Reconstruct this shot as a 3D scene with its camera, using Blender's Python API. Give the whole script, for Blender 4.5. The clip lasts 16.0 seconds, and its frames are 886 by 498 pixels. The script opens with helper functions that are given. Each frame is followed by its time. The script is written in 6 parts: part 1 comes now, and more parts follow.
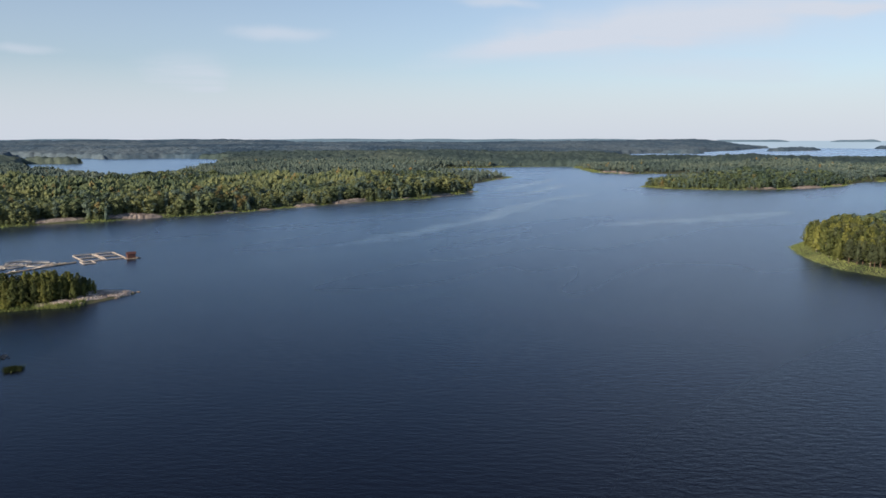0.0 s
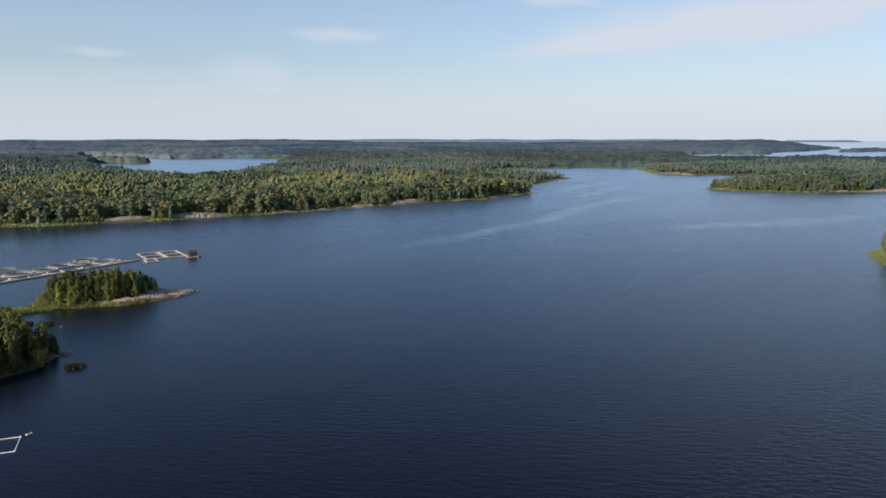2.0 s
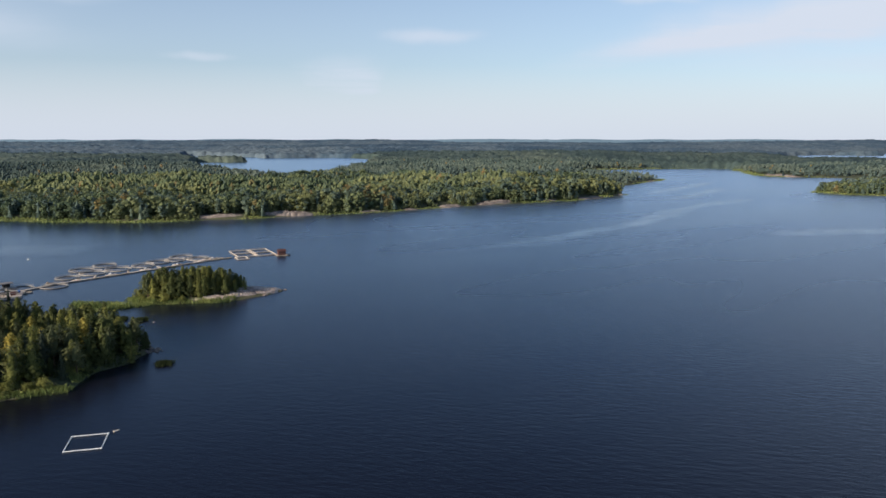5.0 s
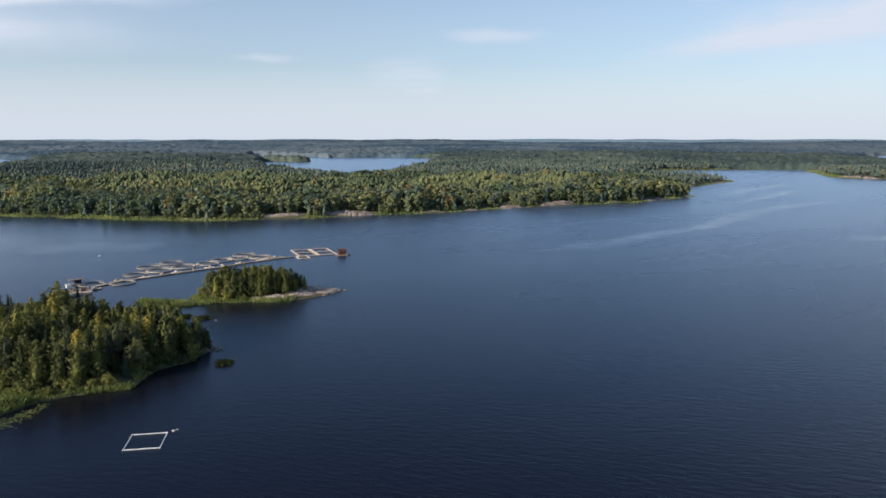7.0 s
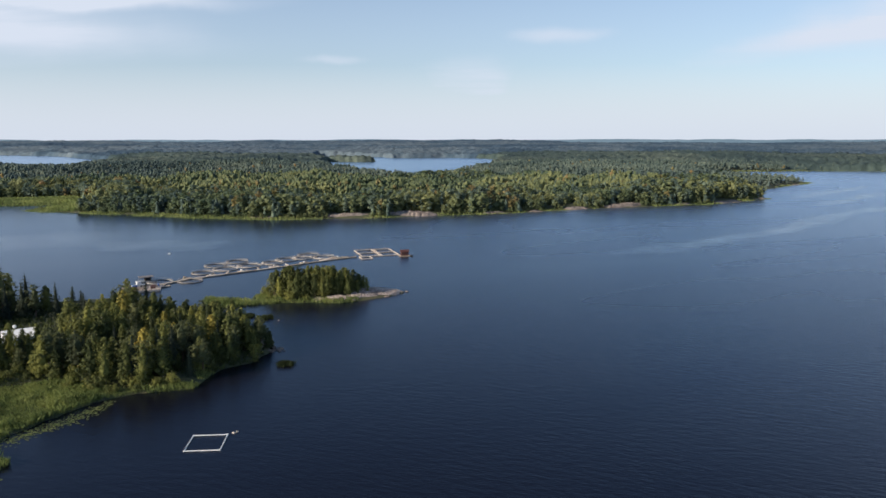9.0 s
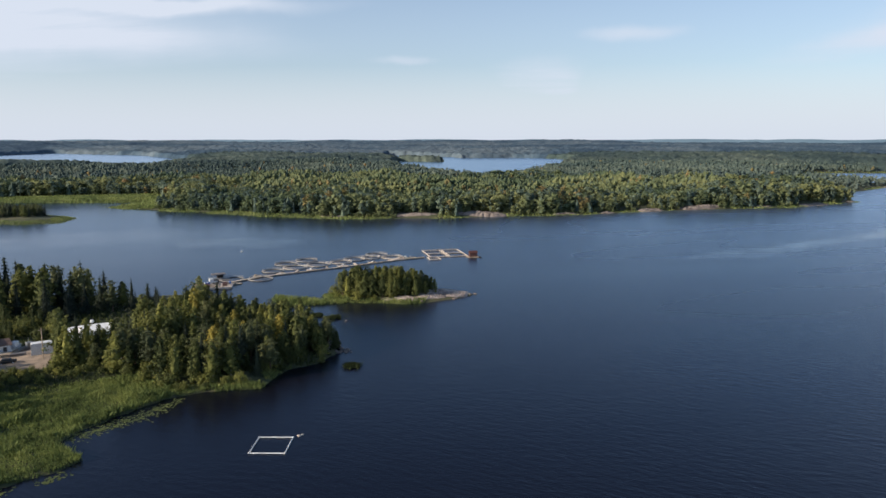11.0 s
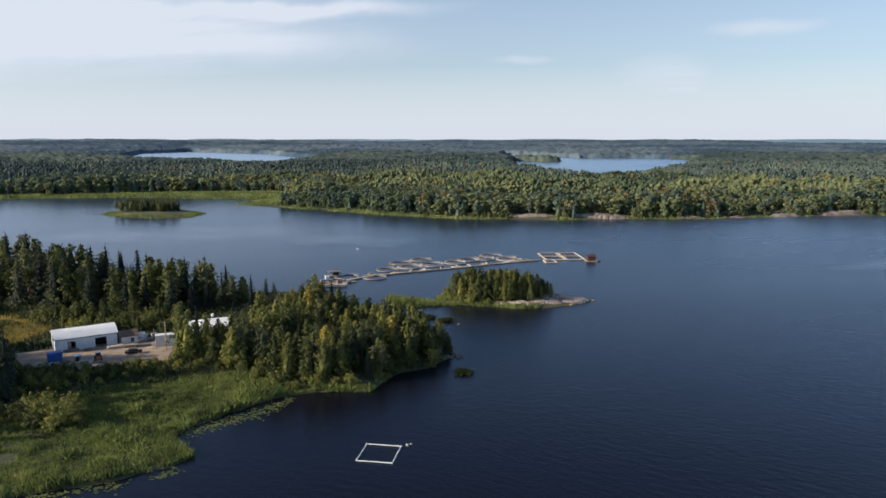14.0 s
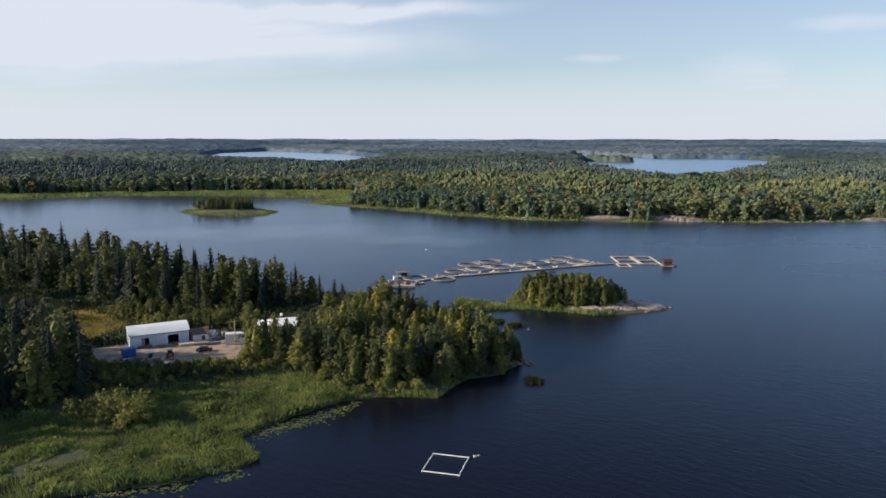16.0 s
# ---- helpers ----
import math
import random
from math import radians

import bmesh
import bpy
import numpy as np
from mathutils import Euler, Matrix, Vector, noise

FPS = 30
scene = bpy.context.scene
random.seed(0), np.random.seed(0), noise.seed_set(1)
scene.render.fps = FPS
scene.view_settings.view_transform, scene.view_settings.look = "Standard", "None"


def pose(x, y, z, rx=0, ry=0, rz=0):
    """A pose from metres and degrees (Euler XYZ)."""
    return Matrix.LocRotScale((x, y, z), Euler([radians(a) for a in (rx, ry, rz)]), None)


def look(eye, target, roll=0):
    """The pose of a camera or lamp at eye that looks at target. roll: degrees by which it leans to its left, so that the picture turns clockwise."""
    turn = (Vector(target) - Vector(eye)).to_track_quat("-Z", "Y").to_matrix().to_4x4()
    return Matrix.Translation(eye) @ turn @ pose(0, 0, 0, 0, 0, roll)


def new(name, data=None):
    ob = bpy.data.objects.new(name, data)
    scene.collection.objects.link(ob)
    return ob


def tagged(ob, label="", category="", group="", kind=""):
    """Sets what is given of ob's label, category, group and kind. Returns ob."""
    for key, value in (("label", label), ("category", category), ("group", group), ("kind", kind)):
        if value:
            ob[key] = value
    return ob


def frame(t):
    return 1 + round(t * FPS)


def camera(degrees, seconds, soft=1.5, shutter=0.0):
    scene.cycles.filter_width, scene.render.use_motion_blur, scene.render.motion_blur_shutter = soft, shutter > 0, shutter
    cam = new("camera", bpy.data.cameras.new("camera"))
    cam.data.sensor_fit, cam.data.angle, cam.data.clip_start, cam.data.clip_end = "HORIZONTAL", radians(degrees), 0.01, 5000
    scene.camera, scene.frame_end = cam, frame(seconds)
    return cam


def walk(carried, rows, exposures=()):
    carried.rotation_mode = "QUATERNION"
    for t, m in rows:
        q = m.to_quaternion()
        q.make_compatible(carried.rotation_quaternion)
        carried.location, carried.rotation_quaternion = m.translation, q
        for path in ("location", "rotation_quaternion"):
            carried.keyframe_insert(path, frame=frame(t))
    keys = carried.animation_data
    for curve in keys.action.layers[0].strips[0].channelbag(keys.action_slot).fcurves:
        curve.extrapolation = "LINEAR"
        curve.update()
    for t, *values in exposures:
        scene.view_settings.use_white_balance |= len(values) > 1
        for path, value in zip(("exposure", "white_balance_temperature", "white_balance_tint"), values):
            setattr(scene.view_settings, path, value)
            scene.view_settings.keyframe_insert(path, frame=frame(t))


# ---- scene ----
# camera and its flight
cam = camera(62.5, 16.0, soft=1.6)
ROWS = [
    (0.0, -2.05, -17.37, 60.00, -16.07, -8.61, 0.04),
    (0.5, -1.78, -16.02, 60.02, -14.96, -8.60, 0.02),
    (1.0, -1.50, -14.67, 60.06, -13.83, -8.59, 0.01),
    (1.5, -1.26, -13.34, 60.10, -12.71, -8.59, 0.01),
    (2.0, -1.11, -12.09, 60.15, -11.59, -8.59, 0.02),
    (2.5, -0.94, -10.89, 60.17, -10.47, -8.59, 0.03),
    (3.0, -0.71, -9.67, 60.18, -9.33, -8.58, 0.02),
    (3.5, -0.48, -8.40, 60.19, -8.18, -8.58, 0.01),
    (4.0, -0.33, -7.18, 60.19, -7.03, -8.58, 0.01),
    (6.5, 0.04, -1.22, 60.22, -1.25, -8.59, 0.00),
    (7.0, 0.03, 0.00, 60.24, 0.00, -8.59, 0.01),
    (7.5, -0.02, 1.21, 60.25, 1.26, -8.59, 0.02),
    (8.0, -0.09, 2.47, 60.26, 2.50, -8.59, 0.03),
    (8.5, -0.27, 3.78, 60.26, 3.74, -8.58, 0.04),
    (9.0, -0.53, 5.13, 60.24, 4.94, -8.57, 0.04),
    (11.5, -2.24, 11.92, 59.90, 11.76, -8.57, 0.02),
    (12.0, -2.63, 13.29, 59.83, 13.27, -8.57, 0.01),
    (12.5, -3.00, 14.65, 59.75, 14.81, -8.56, -0.01),
    (13.0, -3.51, 15.95, 59.67, 16.33, -8.57, -0.02),
    (13.5, -4.04, 17.26, 59.62, 17.86, -8.58, -0.04),
    (14.0, -4.57, 18.58, 59.60, 19.30, -8.59, -0.05),
    (14.5, -5.16, 19.84, 59.59, 20.70, -8.61, -0.05),
    (15.0, -5.76, 21.06, 59.60, 22.05, -8.61, -0.06),
    (15.5, -6.41, 22.22, 59.58, 23.38, -8.61, -0.07),
    (16.0, -7.05, 23.41, 59.58, 24.70, -8.61, -0.07),
]
walk(cam, [(t, pose(x, y, z, 90 + pitch, roll, yaw)) for t, x, y, z, yaw, pitch, roll in ROWS], [(0.0, -0.04, 6120, 10), (3.0, 0.0, 6040, 10), (7.5, 0.08, 6010, 10), (13.0, 0.1, 6100, 10), (16.0, 0.12, 6150, 10)])

# world, sun
SUN_AZ = math.atan2(-0.84, -0.54)
SUN_EL = radians(21)


def build_world():
    w = bpy.data.worlds.new("sky")
    scene.world = w
    w.use_nodes = True
    nt = w.node_tree
    nt.nodes.clear()
    N, L = nt.nodes.new, nt.links.new
    out, bg = N("ShaderNodeOutputWorld"), N("ShaderNodeBackground")
    sky = N("ShaderNodeTexSky")
    sky.sky_type, sky.sun_disc = "NISHITA", False
    sky.sun_elevation, sky.sun_rotation = SUN_EL, SUN_AZ
    sky.air_density, sky.dust_density, sky.ozone_density = 1.0, 0.6, 2.6
    tc, sep = N("ShaderNodeTexCoord"), N("ShaderNodeSeparateXYZ")
    L(tc.outputs["Generated"], sep.inputs[0])
    # thin high cloud: the view direction met with a flat layer overhead
    zc = N("ShaderNodeMath")
    zc.operation, zc.inputs[1].default_value = "MAXIMUM", 0.02
    L(sep.outputs["Z"], zc.inputs[0])
    za = N("ShaderNodeMath")
    za.operation, za.inputs[1].default_value = "ADD", 0.06
    L(zc.outputs[0], za.inputs[0])
    div = N("ShaderNodeVectorMath")
    div.operation = "DIVIDE"
    comb = N("ShaderNodeCombineXYZ")
    for k in range(3):
        L(za.outputs[0], comb.inputs[k])
    L(tc.outputs["Generated"], div.inputs[0])
    L(comb.outputs[0], div.inputs[1])
    mp = N("ShaderNodeMapping")
    mp.inputs["Location"].default_value = CLOUD_AT
    mp.inputs["Rotation"].default_value = (0, 0, radians(CLOUD_TURN))
    mp.inputs["Scale"].default_value = (0.34, 0.75, 0.0)
    L(div.outputs[0], mp.inputs[0])
    n1 = N("ShaderNodeTexNoise")
    n1.inputs["Scale"].default_value, n1.inputs["Detail"].default_value = 1.0, 7.0
    n1.inputs["Roughness"].default_value, n1.inputs["Distortion"].default_value = 0.6, 0.6
    L(mp.outputs[0], n1.inputs["Vector"])
    # the flat picture of the sky ahead: across and up over the forward distance
    ahead, across, rise, flat, warp = N("ShaderNodeMath"), N("ShaderNodeMath"), N("ShaderNodeMath"), N("ShaderNodeCombineXYZ"), N("ShaderNodeVectorMath")
    ahead.operation, ahead.inputs[1].default_value = "MAXIMUM", 0.12
    L(sep.outputs["Y"], ahead.inputs[0])
    for node, axis, k in ((across, "X", 0), (rise, "Z", 1)):
        node.operation = "DIVIDE"
        L(sep.outputs[axis], node.inputs[0])
        L(ahead.outputs[0], node.inputs[1])
        L(node.outputs[0], flat.inputs[k])
    ragged = N("ShaderNodeTexNoise")
    ragged.inputs["Scale"].default_value, ragged.inputs["Detail"].default_value = 9.0, 5.0
    L(flat.outputs[0], ragged.inputs["Vector"])
    warp.operation, warp.inputs[1].default_value = "MULTIPLY_ADD", (0.13, 0.03, 0.0)
    L(ragged.outputs["Color"], warp.inputs[0])
    L(flat.outputs[0], warp.inputs[2])
    grain = N("ShaderNodeMapRange")
    grain.inputs["From Min"].default_value, grain.inputs["From Max"].default_value = 0.3, 0.66
    grain.inputs["To Min"].default_value, grain.inputs["To Max"].default_value = 0.35, 1.1
    L(n1.outputs["Fac"], grain.inputs["Value"])
    total = None
    for u, v, wide, tall, tilt, thick in CIRRUS_AND_FILL:
        at, size, soft = N("ShaderNodeMapping"), N("ShaderNodeVectorMath"), N("ShaderNodeMapRange")
        at.vector_type = "TEXTURE"
        at.inputs["Location"].default_value = (u + 0.065, v + 0.015, 0)
        at.inputs["Rotation"].default_value = (0, 0, radians(tilt))
        at.inputs["Scale"].default_value = (wide, tall, 1)
        L(warp.outputs[0], at.inputs[0])
        size.operation = "LENGTH"
        L(at.outputs[0], size.inputs[0])
        soft.interpolation_type = "SMOOTHERSTEP"
        soft.inputs["From Min"].default_value, soft.inputs["From Max"].default_value = 1.25, 0.0
        soft.inputs["To Max"].default_value = thick
        L(size.outputs["Value"], soft.inputs["Value"])
        if total is not None:
            add = N("ShaderNodeMath")
            L(total, add.inputs[0])
            L(soft.outputs[0], add.inputs[1])
        total = soft.outputs[0] if total is None else add.outputs[0]
    streaks, veil, held = N("ShaderNodeMath"), N("ShaderNodeMapRange"), N("ShaderNodeMath")
    streaks.operation = "MULTIPLY"
    L(total, streaks.inputs[0])
    L(grain.outputs[0], streaks.inputs[1])
    veil.interpolation_type = "SMOOTHSTEP"
    veil.inputs["From Min"].default_value, veil.inputs["From Max"].default_value = 0.34, 0.12
    veil.inputs["To Min"].default_value, veil.inputs["To Max"].default_value = 0.04, 0.36
    L(sep.outputs["Z"], veil.inputs["Value"])
    held.use_clamp = True
    L(streaks.outputs[0], held.inputs[0])
    L(veil.outputs[0], held.inputs[1])
    # milky band low over the horizon
    r2 = N("ShaderNodeMapRange")
    r2.interpolation_type = "SMOOTHSTEP"
    r2.inputs["From Min"].default_value, r2.inputs["From Max"].default_value = 0.17, 0.0
    r2.inputs["To Min"].default_value, r2.inputs["To Max"].default_value = 0.0, 0.9
    L(sep.outputs["Z"], r2.inputs["Value"])
    mx = N("ShaderNodeMath")
    mx.operation = "MAXIMUM"
    L(held.outputs[0], mx.inputs[0])
    L(r2.outputs[0], mx.inputs[1])
    mix = N("ShaderNodeMix")
    mix.data_type = "RGBA"
    mix.inputs["B"].default_value = CLOUD_COLOUR
    L(mx.outputs[0], mix.inputs["Factor"])
    L(sky.outputs[0], mix.inputs["A"])
    L(mix.outputs["Result"], bg.inputs["Color"])
    bg.inputs["Strength"].default_value = SKY_STRENGTH
    L(bg.outputs[0], out.inputs[0])


CLOUD_AT, CLOUD_TURN = (0.3, 0.2, 0.0), 20
# cirrus and fill clouds: across, up, half width, half height, tilt, thickness
# those from 0.27 up, mostly unseen, are added to brighten the water
CIRRUS_AND_FILL = ((-1.25, 0.20, 0.75, 0.075, -2, 0.75), (-0.62, 0.192, 0.34, 0.016, -2, 0.7), (-0.95, 0.213, 0.16, 0.016, 0, 0.6), (-1.35, 0.185, 0.25, 0.014, 0, 0.5), (-0.75, 0.15, 0.4, 0.035, -3, 0.35),
          (0.64, 0.168, 0.34, 0.045, 7, 0.8), (0.42, 0.13, 0.22, 0.022, 10, 0.45), (0.06, 0.134, 0.07, 0.014, 0, 0.4), (-0.24, 0.106, 0.06, 0.007, 0, 0.4), (0.36, 0.188, 0.09, 0.01, 0, 0.5),
          (0.97, 0.207, 0.14, 0.016, 3, 0.6), (-0.043, 0.076, 0.075, 0.034, 0, 0.55), (0.75, 0.09, 0.5, 0.06, 0, 0.3), (1.0, 0.44, 0.75, 0.34, 8, 0.85), (-1.45, 0.36, 0.75, 0.28, 0, 0.8), (-1.15, 0.13, 0.75, 0.12, 0, 0.4), (-0.95, 0.27, 0.6, 0.2, 0, 0.35))
CLOUD_COLOUR = (5.7, 5.95, 6.4, 1)
SKY_STRENGTH = 0.12
build_world()
sun = new("sun", bpy.data.lights.new("sun", "SUN"))
sun.data.energy, sun.data.angle, sun.data.color = 6.6, radians(0.6), (1.0, 0.83, 0.62)
sun.matrix_world = look((0, 0, 0), (-math.sin(SUN_AZ) * math.cos(SUN_EL), -math.cos(SUN_AZ) * math.cos(SUN_EL), -math.sin(SUN_EL)))


# materials
def material(name, build, rough=0.8):
    m = bpy.data.materials.new(name)
    m.use_nodes = True
    nt = m.node_tree
    bsdf = nt.nodes["Principled BSDF"]
    bsdf.inputs["Roughness"].default_value = rough
    build(nt, nt.nodes.new, nt.links.new, bsdf)
    return m


def noise_node(N, L, scale, detail=3.0, coord="Object", stretch=None):
    tc, n = N("ShaderNodeTexCoord"), N("ShaderNodeTexNoise")
    n.inputs["Scale"].default_value, n.inputs["Detail"].default_value = scale, detail
    src = tc.outputs[coord]
    if stretch:
        mp = N("ShaderNodeMapping")
        mp.vector_type = "TEXTURE"
        mp.inputs["Scale"].default_value = [1 / q for q in stretch[:3]]
        if len(stretch) > 3:
            mp.inputs["Rotation"].default_value = (0, 0, radians(stretch[3]))
        L(src, mp.inputs[0])
        src = mp.outputs[0]
    L(src, n.inputs["Vector"])
    return n


def ramp(N, L, fac, *stops):
    r = N("ShaderNodeValToRGB")
    while len(r.color_ramp.elements) < len(stops):
        r.color_ramp.elements.new(0.5)
    for e, (p, c) in zip(r.color_ramp.elements, stops):
        e.position, e.color = p, (*c, 1)
    L(fac, r.inputs[0])
    return r.outputs[0]


def mixed(N, L, fac, a, b, how="MIX"):
    m = N("ShaderNodeMix")
    m.data_type, m.blend_type = "RGBA", how
    for s, v in (("Factor", fac), ("A", a), ("B", b)):
        if isinstance(v, (int, float)):
            m.inputs[s].default_value = v
        elif isinstance(v, tuple):
            m.inputs[s].default_value = (*v, 1)
        else:
            L(v, m.inputs[s])
    return m.outputs["Result"]


def bumped(N, L, bsdf, height, strength, distance):
    b = N("ShaderNodeBump")
    b.inputs["Strength"].default_value, b.inputs["Distance"].default_value = strength, distance
    L(height, b.inputs["Height"])
    L(b.outputs[0], bsdf.inputs["Normal"])


def leaf_material(name, dark, mid, light, source="OBJECT", grain=0.9):
    """Foliage: tint by tree, then by clump; some light comes through the leaves."""
    def build(nt, N, L, bsdf):
        if source == "OBJECT":
            rnd = N("ShaderNodeObjectInfo").outputs["Random"]
            isl = N("ShaderNodeNewGeometry").outputs["Random Per Island"]
        else:
            own = N("ShaderNodeAttribute")
            own.attribute_name = "tint"
            rnd = own.outputs["Fac"]
            isl = N("ShaderNodeNewGeometry").outputs["Random Per Island"]
        big = noise_node(N, L, 0.02, 2.0)
        mathn = N("ShaderNodeMath")
        mathn.operation, mathn.inputs[2].default_value = "MULTIPLY_ADD", -0.36
        mathn.inputs[1].default_value = 0.76
        L(rnd, mathn.inputs[0])
        add = N("ShaderNodeMath")
        add.operation, add.inputs[1].default_value = "MULTIPLY_ADD", 1.0
        L(big.outputs["Fac"], add.inputs[0])
        L(mathn.outputs[0], add.inputs[2])
        tree = ramp(N, L, add.outputs[0], (0.15, dark), (0.5, mid), (0.95, light))
        fine = noise_node(N, L, grain, 3.0)
        clump = ramp(N, L, fine.outputs["Fac"], (0.3, (0.7, 0.74, 0.72)), (0.7, (1.25, 1.22, 1.12)))
        col = mixed(N, L, 1.0, tree, clump, "MULTIPLY")
        leafv = ramp(N, L, isl, (0.0, (0.82, 0.84, 0.82)), (1.0, (1.15, 1.12, 1.0)))
        col = mixed(N, L, 0.8, col, leafv, "MULTIPLY")
        L(col, bsdf.inputs["Base Color"])
        bsdf.inputs["Specular IOR Level"].default_value = 0.2
        tr, ms = N("ShaderNodeBsdfTranslucent"), N("ShaderNodeMixShader")
        L(col, tr.inputs[0])
        ms.inputs[0].default_value = 0.34
        L(bsdf.outputs[0], ms.inputs[1])
        L(tr.outputs[0], ms.inputs[2])
        L(ms.outputs[0], nt.nodes["Material Output"].inputs[0])
    return material(name, build, 0.75)


BIRCH = leaf_material("birch_leaves", (0.088, 0.104, 0.041), (0.165, 0.177, 0.057), (0.273, 0.271, 0.080))
ALDER = leaf_material("alder_leaves", (0.06, 0.075, 0.03), (0.105, 0.122, 0.044), (0.17, 0.176, 0.056))
SPRUCE = leaf_material("spruce_needles", (0.0285, 0.04, 0.0338), (0.0456, 0.06, 0.0442), (0.0712, 0.088, 0.0598))
PINE = leaf_material("pine_needles", (0.067, 0.081, 0.047), (0.106, 0.120, 0.062), (0.159, 0.168, 0.077))
YELLOW = leaf_material("yellowing_leaves", (0.231, 0.208, 0.057), (0.333, 0.286, 0.072), (0.410, 0.325, 0.079))
# haze put into the leaf colours: broadleaf and conifer turn bluer with distance
FAR_BIRCH_HAZED = leaf_material("far_broadleaf_hazed", (0.078, 0.114, 0.076), (0.133, 0.166, 0.094), (0.214, 0.229, 0.111), "TREE", 0.5)
FAR_SPRUCE_HAZED = leaf_material("far_conifer_hazed", (0.068, 0.104, 0.105), (0.100, 0.140, 0.125), (0.147, 0.188, 0.148), "TREE", 0.5)
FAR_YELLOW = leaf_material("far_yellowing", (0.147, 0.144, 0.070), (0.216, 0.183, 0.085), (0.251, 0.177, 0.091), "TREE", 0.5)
MIDDLE_HAZED = leaf_material("middle_forest_hazed", (0.062, 0.094, 0.105), (0.098, 0.136, 0.134), (0.151, 0.185, 0.163), "TREE", 0.1)
MIDDLE_DARK_HAZED = leaf_material("middle_conifer_hazed", (0.049, 0.077, 0.094), (0.074, 0.103, 0.115), (0.102, 0.137, 0.139), "TREE", 0.1)
# blue air haze of the last kilometres put into the canopy colour
DISTANT_HAZED = leaf_material("distant_forest_hazed", (0.061, 0.104, 0.174), (0.103, 0.157, 0.234), (0.166, 0.213, 0.279), "TREE", 0.05)
REED = leaf_material("reeds", (0.095, 0.125, 0.047), (0.177, 0.218, 0.075), (0.275, 0.300, 0.112), "TREE", 0.12)
FAR_REED = leaf_material("shore_reeds", (0.158, 0.201, 0.076), (0.216, 0.261, 0.100), (0.292, 0.322, 0.129), "TREE", 0.06)


def bark_build(nt, N, L, bsdf):
    n = noise_node(N, L, 3.0, 4.0, stretch=(1, 1, 0.25))
    L(ramp(N, L, n.outputs["Fac"], (0.3, (0.05, 0.035, 0.025)), (0.7, (0.17, 0.12, 0.09))), bsdf.inputs["Base Color"])
    bumped(N, L, bsdf, n.outputs["Fac"], 0.6, 0.05)


def birch_bark_build(nt, N, L, bsdf):
    n = noise_node(N, L, 2.0, 5.0, stretch=(0.5, 0.5, 2.5))
    L(ramp(N, L, n.outputs["Fac"], (0.38, (0.06, 0.055, 0.05)), (0.5, (0.42, 0.4, 0.36))), bsdf.inputs["Base Color"])


def pine_bark_build(nt, N, L, bsdf):
    n = noise_node(N, L, 2.5, 4.0, stretch=(1, 1, 0.3))
    L(ramp(N, L, n.outputs["Fac"], (0.3, (0.07, 0.045, 0.03)), (0.7, (0.19, 0.12, 0.08))), bsdf.inputs["Base Color"])
    bumped(N, L, bsdf, n.outputs["Fac"], 0.6, 0.05)


BARK, BIRCH_BARK, PINE_BARK = material("bark", bark_build, 0.9), material("birch_bark", birch_bark_build, 0.8), material("pine_bark", pine_bark_build, 0.9)


